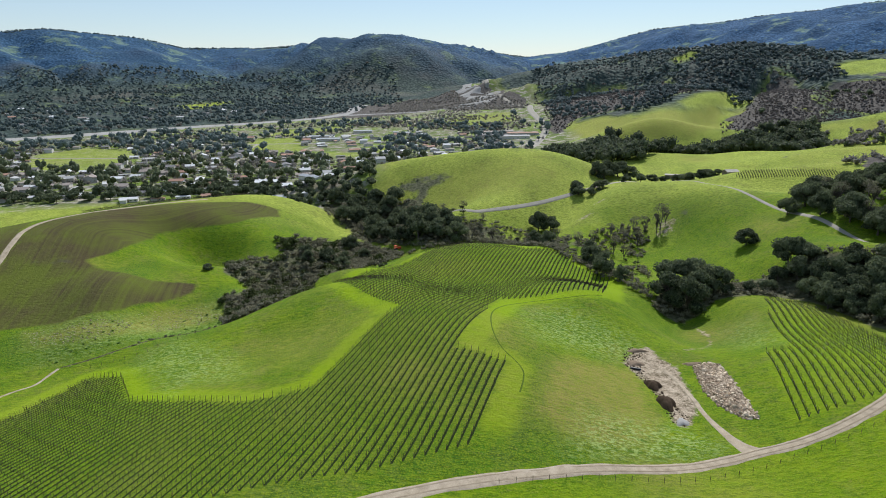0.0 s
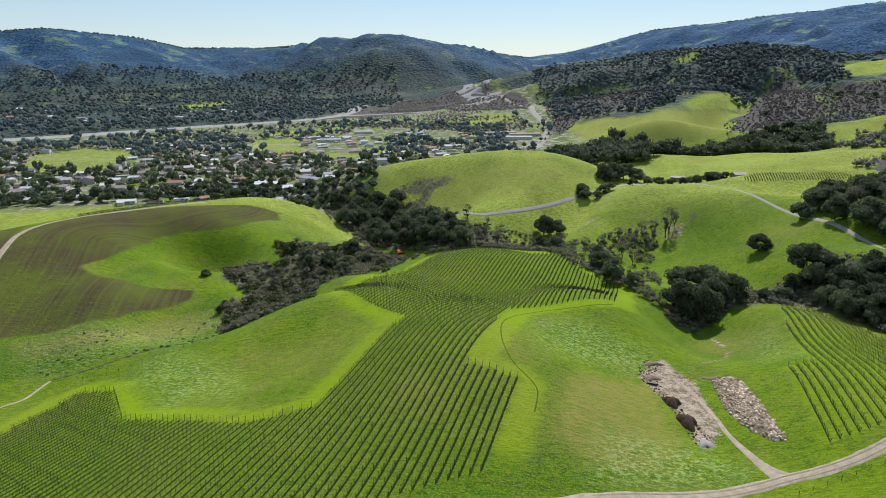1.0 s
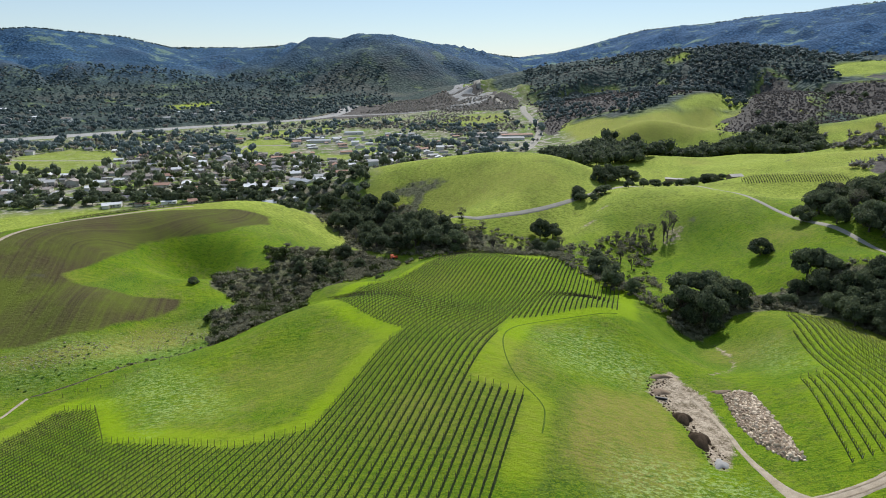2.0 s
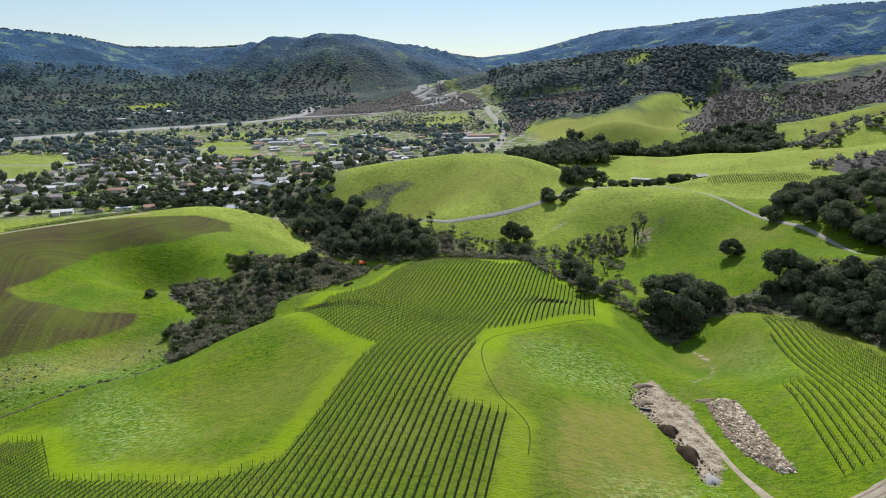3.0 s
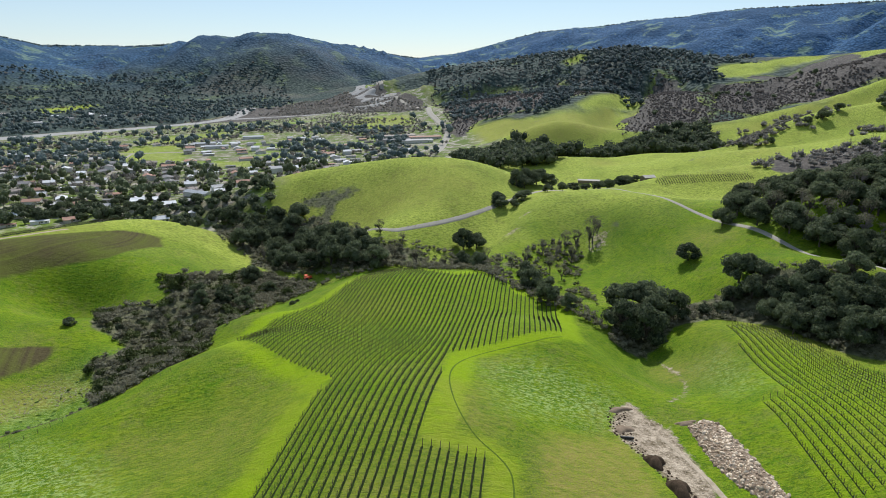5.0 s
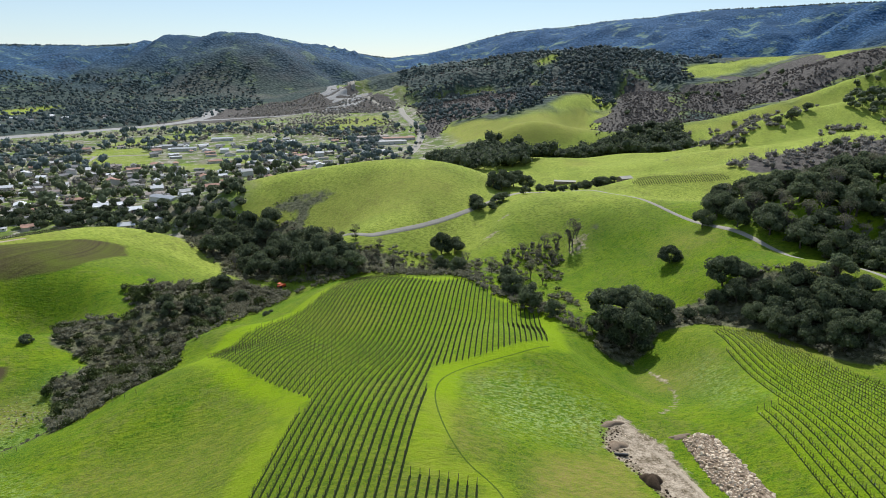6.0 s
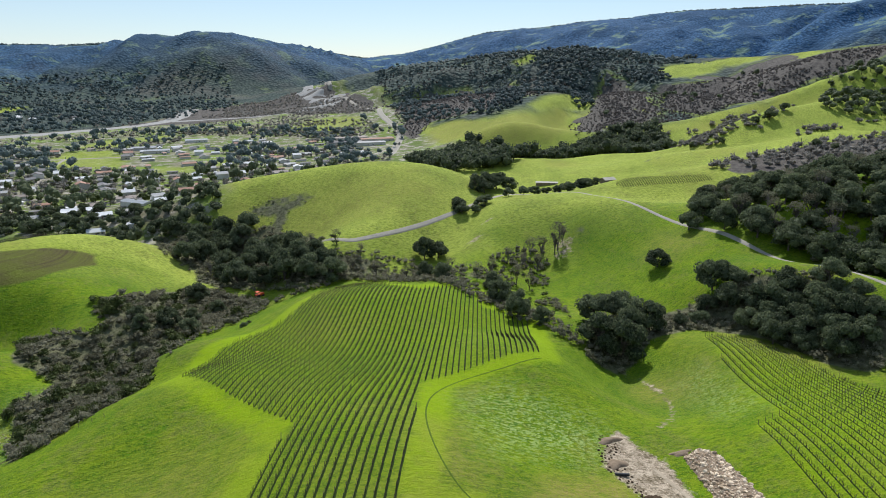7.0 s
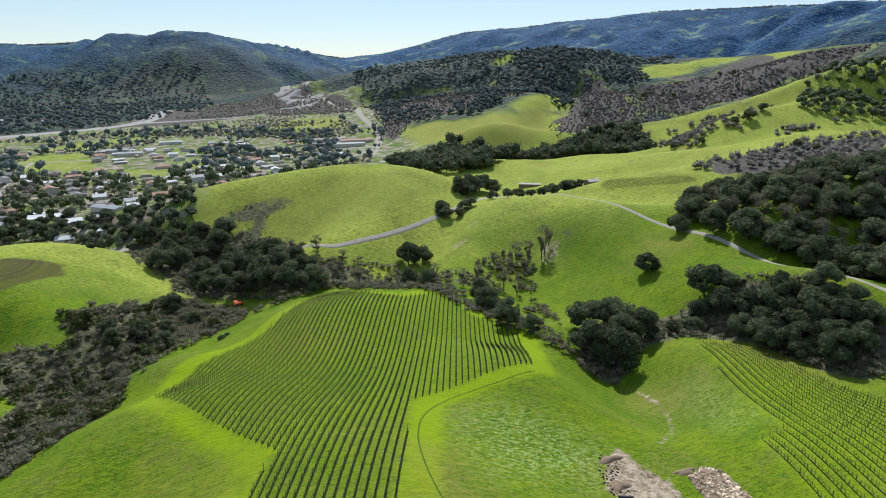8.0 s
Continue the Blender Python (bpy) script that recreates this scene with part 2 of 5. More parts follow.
EARTH = plain("brown_earth", (0.14, 0.10, 0.07), (0.30, 0.23, 0.16), 1.2, 0.95, 0.05, 0.8, 0.08)
BLADE = leaf_material("grass_blade", (0.12, 0.19, 0.005), (0.24, 0.30, 0.012), 0.5)
COMPOST = plain("dark_compost", (0.028, 0.02, 0.014), (0.095, 0.066, 0.042), 0.8, 0.95, 0.05, 0.8, 0.08)


# ---- meshes ----
def part(name, bm, material_, parent=None, label=""):
    """One mesh object from a bmesh, under its thing."""
    me = bpy.data.meshes.new(name)
    bm.to_mesh(me)
    bm.free()
    return hang(name, me, material_, parent, label)


def hang(name, me, material_, parent=None, label=""):
    if material_ and not me.materials:
        me.materials.append(material_)
    ob = new(name, me)
    ob.parent = parent
    if label:
        tagged(ob, label)
    return ob


def sheet(name, verts, faces, smooth=False):
    """A mesh from arrays: verts (n, 3) and faces (m, 3 or 4)."""
    verts, faces = np.asarray(verts, np.float32), np.asarray(faces, np.int32)
    me = bpy.data.meshes.new(name)
    me.vertices.add(len(verts))
    me.vertices.foreach_set("co", verts.ravel())
    me.loops.add(faces.size)
    me.loops.foreach_set("vertex_index", faces.ravel())
    me.polygons.add(len(faces))
    me.polygons.foreach_set("loop_start", np.arange(0, faces.size, faces.shape[1], dtype=np.int32))
    me.polygons.foreach_set("use_smooth", np.full(len(faces), smooth))
    me.update(calc_edges=True)
    return me


def inside(poly, x, y):
    """Which of the points lie in a polygon."""
    hit = np.zeros(np.shape(x), bool)
    for (ax, ay), (bx, by) in zip(poly, poly[1:] + poly[:1]):
        if ay != by:
            hit ^= ((ay > y) != (by > y)) & (x < (bx - ax) * (y - ay) / (by - ay) + ax)
    return hit


def off_line(line, x, y):
    """Distance to a line of points."""
    best = np.full(np.shape(x), 1e9)
    for (ax, ay), (bx, by) in zip(line, line[1:]):
        dx, dy = bx - ax, by - ay
        t = np.clip(((x - ax) * dx + (y - ay) * dy) / (dx * dx + dy * dy), 0, 1)
        best = np.minimum(best, np.hypot(x - ax - t * dx, y - ay - t * dy))
    return best


def edge(poly, x, y, soft):
    """1 inside a polygon, 0 outside, with a soft border."""
    d = off_line(poly + poly[:1], x, y)
    return np.clip(0.5 + np.where(inside(poly, x, y), d, -d) / (2 * soft), 0, 1)


def smooth_line(line, step):
    """A line of points, rounded and cut into even steps."""
    p = np.array(line, float)
    for _ in range(3):
        q = np.empty((2 * len(p), p.shape[1]))
        q[0::2] = np.vstack([p[:1], 0.75 * p[1:] + 0.25 * p[:-1]])
        q[1::2] = np.vstack([0.75 * p[:-1] + 0.25 * p[1:], p[-1:]])
        p = q
    far = np.r_[0, np.cumsum(np.hypot(*np.diff(p[:, :2], axis=0).T))]
    at = np.arange(0, far[-1], step)
    return np.stack([np.interp(at, far, p[:, k]) for k in range(p.shape[1])], 1)


def height(x, y):
    return float(land(np.array([x]), np.array([y]))[0])


# ---- the lie of the land ----
FLOOR = -1.0
# knolls and hollows: centre x, y, height, two radii, turn in degrees
VINEYARD_SPUR = [
    (-17.3, 192.9, 43.5, 66.2, 57.7, 63.6),
    (-7.4, 343.1, 29.6, 54.4, 41.4, 10.0),
    (-25.4, -5.7, 38.7, 223.8, 79.0, -31.4),
    (116.3, 210.2, 17.5, 28.9, 82.5, 5.8),
    (95.7, 261.9, 41.0, 36.5, 28.6, 13.8),
    (-95.0, 323.4, 36.3, 30.4, 48.2, 11.9),
    (-118.5, 264.6, 14.7, 43.2, 28.2, -18.5),
    (-80.3, 252.7, -21.0, 28.6, 74.7, 25.0),
    (104.8, 265.4, -55.2, 25.8, 32.5, 9.2),
    (36.0, 241.9, -5.6, 34.2, 177.2, 226.8),
    (-62.9, 244.0, 20.4, 45.8, 25.5, -135.9),
    (-59.1, 303.4, 10.2, 19.5, 15.2, -8.9),
]
SIDE_HILLS = [
    (249.8, 334.4, 24.5, 28.0, 57.0, -94.9),
    (249.3, 400.3, 25.3, 108.4, 38.4, -30.8),
    (28.6, 550.5, 35.7, 65.8, 40.0, -21.0),
    (-186.4, 387.4, 37.1, 204.9, 57.4, 48.2),
    (426.7, 455.3, 38.0, 152.7, 105.2, -64.5),
    (107.4, 581.0, 32.7, 148.0, 38.2, -10.3),
    (607.6, 1200.5, 76.4, 367.2, 160.0, -41.4),
    (660.9, 724.4, 68.9, 157.1, 119.7, 40.0),
    (196.4, 274.5, 22.9, 21.6, 31.4, 22.9),
    (351.1, 979.6, 29.4, 72.5, 221.4, 0.1),
    (-44.6, 435.9, -34.2, 129.5, 48.4, 77.0),
    (319.0, 235.4, 48.3, 230.2, 72.9, 40.8),
    (10.2, 447.1, 31.0, 28.1, 64.8, -239.6),
    (116.5, 433.7, 14.7, 16.1, 49.0, -32.0),
    (444.4, 791.7, -30.6, 143.4, 69.1, -31.0),
    (539.4, 756.0, 30.4, 190.5, 37.1, -4.3),
]
GULLY_FOLDS = [
    (-118.3, 246.9, -8.0, 24.3, 25.2, 3.8),
    (-110.1, 276.1, -2.2, 29.6, 25.4, -6.4),
    (-117.1, 303.9, 5.8, 15.0, 29.1, 39.6),
    (-83.9, 320.1, -9.5, 22.8, 15.0, 29.9),
    (-141.4, 353.3, -18.5, 25.2, 15.0, -18.4),
    (-151.0, 268.1, 9.8, 15.0, 23.9, 13.9),
    (98.3, 233.0, -4.3, 15.0, 26.0, 30.2),
    (117.3, 219.9, -0.7, 17.6, 28.5, 3.2),
    (141.5, 248.1, 4.3, 16.7, 26.3, -25.3),
    (178.2, 212.1, -4.5, 15.0, 18.1, -10.6),
    (96.8, 284.7, 9.9, 15.0, 18.4, -29.1),
    (106.1, 303.7, 8.1, 29.0, 15.0, -26.5),
    (157.2, 282.2, -4.6, 23.0, 15.0, -26.7),
    (-74.3, 300.5, -8.1, 25.8, 15.6, -40.4),
    (-130.4, 231.5, 7.1, 25.5, 15.0, 1.0),
    (176.4, 259.1, -8.8, 15.0, 23.3, 20.2),
]
FAR_FOLDS = [
    (324.7, 779.4, -11.1, 34.3, 82.1, -0.4),
    (429.4, 696.1, -9.9, 87.4, 40.4, -53.2),
    (531.3, 798.6, -9.2, 79.2, 56.0, 8.2),
    (580.8, 1053.6, 1.7, 76.2, 81.4, 0.4),
    (653.3, 870.2, -28.7, 43.7, 112.8, -0.2),
    (497.1, 1112.4, -35.8, 28.0, 131.1, -36.5),
    (299.2, 920.0, 32.6, 81.6, 31.1, 5.6),
    (76.3, 481.5, -6.5, 49.5, 78.5, 12.1),
    (16.6, 556.0, -14.7, 41.2, 28.0, -8.2),
    (101.0, 540.5, 8.3, 46.1, 28.0, 29.5),
    (353.3, 572.2, -11.5, 100.2, 30.1, 8.2),
    (242.1, 502.1, 17.8, 48.4, 28.0, 8.4),
    (206.5, 582.1, -19.1, 58.3, 46.3, 3.6),
    (518.9, 564.1, 19.8, 102.8, 46.0, -28.8),
    (181.7, 427.2, 12.8, 28.0, 62.9, 5.2),
    (-109.5, 532.2, -19.5, 40.7, 28.0, -15.5),
]


def knolls(forms, x, y):
    z = np.zeros_like(x)
    for cx, cy, h, rx, ry, turn in forms:
        c, s = math.cos(radians(turn)), math.sin(radians(turn))
        u, v = (c * (x - cx) + s * (y - cy)) / rx, (c * (y - cy) - s * (x - cx)) / ry
        z += h * np.exp(-(u * u + v * v) / 2)
    return z


def waves(x, y, size, seed, octaves=4):
    """Smooth value noise on a lattice, about -1 to 1."""
    total, amp = np.zeros_like(x), 0.55
    for o in range(octaves):
        u, v = x / size + 17.3 * o + seed, y / size - 9.1 * o + 2 * seed
        i, j = np.floor(u), np.floor(v)
        a, b = u - i, v - j
        a, b = a * a * (3 - 2 * a), b * b * (3 - 2 * b)

        def node(p, q):
            h = np.sin(p * 127.1 + q * 311.7 + seed * 13.7) * 43758.5453
            return 2 * (h - np.floor(h)) - 1

        total += amp * ((node(i, j) * (1 - a) + node(i + 1, j) * a) * (1 - b) + (node(i, j + 1) * (1 - a) + node(i + 1, j + 1) * a) * b)
        size, amp = size / 2.0, amp * 0.5
    return total


# mountain crests: x, y, height along each line
RANGE_LEFT = [
    (-2455, 2205, 224),
    (-2198, 2723, 270),
    (-2016, 2982, 301),
    (-1867, 3078, 315),
    (-1707, 3170, 299),
    (-1575, 3348, 286),
    (-1495, 3710, 246),
    (-1142, 3938, 244),
    (-742, 3829, 266),
]
RANGE_MIDDLE = [
    (-893, 3384, 229),
    (-647, 3338, 249),
    (-462, 3268, 268),
    (-257, 3190, 275),
    (-123, 3298, 263),
    (52, 3500, 241),
    (255, 3791, 217),
    (500, 4170, 197),
    (705, 4546, 178),
]
RANGE_RIGHT = [
    (613, 4761, 193),
    (857, 4520, 223),
    (1055, 4375, 270),
    (1234, 4223, 328),
    (1333, 4088, 355),
    (1570, 3895, 369),
    (1797, 3685, 398),
    (1987, 3472, 410),
    (2172, 3239, 437),
    (2642, 2797, 444),
    (2758, 2376, 428),
    (2844, 1728, 416),
]
WOODED_RIDGE = [
    (160, 2695, 63),
    (315, 2430, 112),
    (421, 2210, 144),
    (529, 2032, 160),
    (610, 1852, 173),
    (685, 1719, 183),
    (762, 1631, 187),
    (853, 1585, 178),
    (911, 1494, 161),
    (963, 1401, 151),
]
MEADOW_RIDGE = [
    (900, 1745, 150),
    (953, 1597, 161),
    (1010, 1460, 164),
    (1056, 1335, 165),
    (1074, 1251, 170),
    (1071, 1143, 177),
    (1065, 1047, 183),
    (1070, 963, 186),
    (1109, 825, 200),
]
BROWN_SPUR = [
    (537, 944, 44),
    (617, 915, 67),
    (694, 886, 90),
    (733, 865, 106),
    (779, 848, 126),
    (826, 827, 143),
    (868, 793, 153),
    (933, 703, 167),
    (940, 562, 168),
]


def crest(line, x, y, wide, rough, seed, spurs=0.0):
    """Height of a range that falls away on both sides of its crest line, cut by side gullies."""
    best, height, along = np.full(x.shape, 1e9), np.zeros_like(x), np.zeros_like(x)
    run = 0.0
    for (ax, ay, ah), (bx, by, bh) in zip(line, line[1:]):
        dx, dy = bx - ax, by - ay
        long = math.hypot(dx, dy)
        t = np.clip(((x - ax) * dx + (y - ay) * dy) / long**2, 0, 1)
        d = np.hypot(x - ax - t * dx, y - ay - t * dy)
        near = d < best
        best, height, along = np.where(near, d, best), np.where(near, ah + t * (bh - ah), height), np.where(near, run + t * long, along)
        run += long
    fall = np.minimum(best / wide, 3.0)
    spur = np.abs(waves(along, best * 0.35, wide * 0.55, seed, 4))
    cut = waves(x, y, wide * 0.5, seed + 5, 5)
    side = 1 - 3.2 * np.abs(waves(along, best * 0.22, wide * 0.62, seed + 9, 4))
    ribs = spurs * height * side * np.minimum(fall * 2, 1) * np.exp(-(fall**2))
    return ribs + height * np.exp(-(fall**1.5) * (1 + rough * 2.6 * (spur - 0.28))) * (1 + rough * 0.55 * cut * np.minimum(fall * 1.4, 1))


def land(x, y):
    """Height of the ground at arrays x, y."""
    x, y = np.asarray(x, float), np.asarray(y, float)
    near = knolls(VINEYARD_SPUR, x, y) + knolls(SIDE_HILLS, x, y) + knolls(GULLY_FOLDS, x, y) + knolls(FAR_FOLDS, x, y)
    near = np.maximum(near, -6) + FLOOR
    hills = np.maximum.reduce([
        crest(RANGE_LEFT, x, y, 620, 0.45, 3, 0.2),
        crest(RANGE_MIDDLE, x, y, 520, 0.5, 8, 0.24),
        crest(RANGE_RIGHT, x, y, 760, 0.4, 12, 0.18),
        crest(WOODED_RIDGE, x, y, 330, 0.5, 21),
        crest(MEADOW_RIDGE, x, y, 300, 0.3, 33),
        crest(BROWN_SPUR, x, y, 130, 0.15, 27),
    ]) - 20.0
    step = (hills - near) / 6.0
    z = near + 6.0 * np.where(step > 30, step, np.log1p(np.exp(np.minimum(step, 30))))
    far = np.clip((np.hypot(x - 20, y - 230) - 450) / 500, 0, 1)
    return z + 0.35 * waves(x, y, 30, 2, 3) * (1 - 0.5 * far) + 0.05 * waves(x, y, 4, 6, 2)


# ---- plan of the ground ----
MAIN_VINEYARD = [(-16, 208), (-50, 262), (-41, 290), (-30, 306), (-17, 324), (-6, 346), (8, 370), (20, 374), (33, 356), (48, 348), (62, 358), (76, 352), (73, 327), (81, 320), (86, 302), (70, 253.3), (24, 236), (3, 168), (19, 165), (7, 127), (-18, 115), (-27, 113), (-50, 105), (-95, 80), (-140, 115), (-124, 195), (-110, 189), (-93, 162), (-52, 146), (-35, 151)]
RIGHT_VINEYARD = [(148, 266), (136, 239), (128, 218), (120, 196), (110.5, 194.6), (103.6, 175.7), (99.3, 161), (94.6, 146.5), (107, 148.5), (122, 152), (143, 164), (160, 176), (164, 195), (165, 225), (165, 241), (162, 258)]
PLOUGHED = [(-217.5, 288.2), (-222, 304.4), (-227.8, 325.7), (-230.5, 345.1), (-220, 370), (-194, 388.4), (-166, 411), (-138, 430), (-119, 431), (-114, 418), (-132.7, 386.7), (-161.4, 376.2), (-173.7, 363.9), (-174.4, 336.5), (-178.1, 318.8), (-185.9, 304.2), (-178.6, 299.5), (-161.4, 291), (-146.6, 288.6), (-133.2, 295.6), (-125.4, 295.7), (-124.4, 287.1), (-133.8, 270.6), (-144.3, 250.6), (-160.5, 244.1), (-178, 244.4), (-187.6, 240.6), (-226, 218), (-262, 260), (-255, 330), (-240, 352)]
SCRUB_LEFT = [(-103.3, 366.7), (-94.9, 382.4), (-79, 411), (-67, 423), (-43, 405), (-28.3, 391.6), (-40.8, 368), (-59.4, 359.4), (-65.6, 326.1), (-64.3, 283.3), (-71.3, 267.3), (-82.6, 258.4), (-86.8, 246.3), (-94.8, 245.5), (-110, 286.4), (-102.6, 291.8), (-100.3, 300.5), (-108.7, 311), (-115.9, 313.3), (-130.7, 357.1), (-122.5, 351.3), (-97.9, 338.7), (-92.9, 345.4)]
DIRT_ROAD = [(-60, 84), (-31, 97), (-17, 105), (-3, 111), (9, 115), (22, 119), (36, 124), (57, 128), (73, 133), (79, 135), (88, 136), (101, 139), (118, 146), (140, 161), (172, 180)]
BRANCH_TRACK = [(79, 135), (77, 139), (76, 146), (75, 155), (76, 168), (76, 178), (75, 189)]
DIRT_PATCH = [(62, 192), (68, 202), (76, 209), (77, 199), (80, 192), (78, 174), (76, 162), (68, 149), (65, 151), (66, 167), (65, 178), (63, 186)]
ROCK_HEAP = [(85, 191), (91, 193), (94, 189), (92, 176), (90, 162), (88, 151), (84, 152), (81, 162), (81, 172)]
VALLEY_ROAD = [(-40, 520), (-10, 484), (6, 457), (21, 442), (32, 444), (58, 457), (81, 470), (101, 482), (119, 493), (142, 509), (158, 522), (181, 524), (240, 540)]
HILL_ROAD = [(156, 518), (178, 508), (196, 485), (202, 460), (204, 430), (208, 405), (212, 378), (212, 350), (213, 324), (214, 305), (215, 288), (215, 268), (216, 248), (218, 228)]
LEFT_ROAD = [(-209, 240), (-216.8, 278.7), (-219.7, 291.8), (-224.8, 309), (-230.3, 329.6), (-229, 350), (-216, 370), (-190, 394), (-165, 424)]
CREEK_TRACK = [(-150.8, 176.9), (-149.8, 185.5), (-147.9, 191.1), (-144.3, 195.2), (-145.5, 204.4), (-144.4, 209.7)]
CREEK = [(-144, 210), (-137, 213), (-128, 218), (-118, 228), (-108, 240), (-98, 250), (-90, 262), (-86, 280), (-88, 300)]
TOWN = [(-1500, 420), (-900, 480), (-420, 520), (-280, 562), (-120, 520), (-60, 560), (-60, 640), (0, 690), (130, 690), (220, 900), (215, 1150), (255, 1320), (290, 1500), (250, 1750), (150, 2150), (40, 2300), (-120, 2050), (-240, 1720), (-300, 1520), (-560, 1285), (-780, 1070), (-1200, 760), (-1500, 600)]
WOODS = [(-4300, 200), (-1500, 600), (-1200, 760), (-780, 1070), (-560, 1285), (-300, 1520), (-240, 1720), (-120, 2050), (40, 2300), (150, 2150), (250, 1750), (290, 1500), (215, 1180), (250, 1140), (330, 1065), (520, 1180), (560, 1110), (430, 930), (520, 940), (620, 930), (700, 900), (800, 860), (1000, 760), (4600, 100), (4600, 4950), (-4300, 4950)]
GREEN_HILL = [(195, 1033), (248, 1134), (274, 1134), (325, 1053), (389, 1068), (518, 1173), (531, 1151), (481, 1097), (415, 915), (366, 893), (313, 886), (273, 892), (244, 904), (226, 1015)]
BROWN_SLOPES = [[(198, 1078), (259, 1179), (353, 1140), (497, 1262), (508, 1418), (461, 1661), (370, 1658), (292, 1640), (214, 1340), (208, 1219)], [(406, 906), (485, 1095), (525, 1104), (599, 1220), (706, 1407), (759, 1387), (637, 1091), (621, 1026), (550, 940), (518, 985)], [(624, 1020), (755, 1256), (798, 1241), (860, 1208), (850, 1285), (1000, 1262), (1045, 1190), (1000, 1120), (1040, 1040), (1049, 953), (974, 960), (906, 985), (832, 990), (720, 975), (640, 960)], [(331, 510), (365, 528), (400, 521), (446, 525), (496, 525), (560, 532), (406, 407), (398, 425), (392, 449), (355, 490)], [(-330, 1490), (-150, 1560), (0, 1640), (180, 1440), (225, 1700), (120, 2150), (-60, 2250), (-230, 2000), (-250, 1760)]]
CLEARINGS = [[(611, 1708), (678, 1720), (669, 1676), (613, 1668)], [(422, 1141), (491, 1219), (600, 1300), (565, 1156), (517, 1170), (426, 1111)], [(843, 1397), (979, 1417), (1035, 1364), (1060, 1290), (1024, 1268), (965, 1321), (888, 1284), (806, 1293)], [(1042, 1216), (1060, 1180), (1025, 1070), (1003, 1127)], [(-831, 1984), (-724, 2142), (-689, 2048), (-762, 1834)]]


RIVER = [(-1500, 600, 34), (-900, 985, 32), (-700, 1130, 30), (-571, 1262, 26), (-489, 1330, 24), (-409, 1404, 22), (-315, 1498, 18), (-265, 1590, 18), (-250, 1720, 22), (-255, 1874, 20), (-250, 2012, 14)]
FIELDS = [[(-520, 744), (-585, 889), (-553, 965), (-455, 930), (-420, 831), (-424, 751)], [(-307, 953), (-322, 1080), (-263, 1105), (-225, 1007), (-212, 918), (-270, 908)], [(-170, 905), (-166, 866), (-113, 851), (-119, 905)], [(-119, 926), (-118, 889), (-78, 905), (-82, 955)], [(-330, 1130), (-300, 1235), (-200, 1310), (-225, 1225), (-262, 1140)], [(0, 1300), (60, 1469), (147, 1420), (150, 1289), (54, 1230)]]
YARDS = [[(4, 866), (0, 940), (11, 1000), (66, 990), (141, 1085), (160, 1040), (122, 900), (60, 880)], [(-152, 582), (-150, 606), (-112, 590), (-104, 566)], [(-245, 700), (-232, 735), (-205, 722), (-215, 695)], [(-190, 770), (-180, 800), (-140, 792), (-150, 762)], [(-330, 700), (-320, 740), (-290, 728), (-300, 690)], [(-120, 690), (-130, 725), (-100, 735), (-95, 700)], [(-260, 1150), (-225, 1215), (-140, 1190), (-90, 1110), (-150, 1080)], [(-40, 1000), (-10, 1050), (20, 1030), (0, 985)], [(-420, 640), (-400, 668), (-360, 650), (-380, 630)]]
HILL_GASH = [(-50, 545), (-40, 553), (-24, 560), (1, 560), (13, 551), (2, 545), (-10, 541), (-12, 530), (-20, 520), (-28, 524), (-26, 538), (-36, 540)]
GULLY_FLOOR = [(100, 272), (112, 300), (128, 308), (160, 296), (186, 290), (200, 262), (200, 228), (180, 216), (172, 228), (168, 262), (150, 276), (132, 278), (118, 266), (108, 262)]
LOWER_BRUSH = [(-107, 555), (-76, 545), (-25, 529), (7, 492), (18, 429), (39, 431), (60, 427), (90, 390), (106, 403), (128, 411), (134, 395), (119, 349), (111, 304), (102, 301), (105, 334), (94, 363), (87, 373), (65, 385), (50, 390), (15, 399), (-11, 394), (-46, 415), (-73, 453), (-93, 477)]


# ---- the ground, one sheet to the horizon ----
def spread(low, high, centre, fine, reach):
    """Even steps near the centre that widen with distance."""
    a, b = math.asinh((low - centre) / reach), math.asinh((high - centre) / reach)
    return centre + reach * np.sinh(np.linspace(a, b, int((b - a) * reach / fine)))


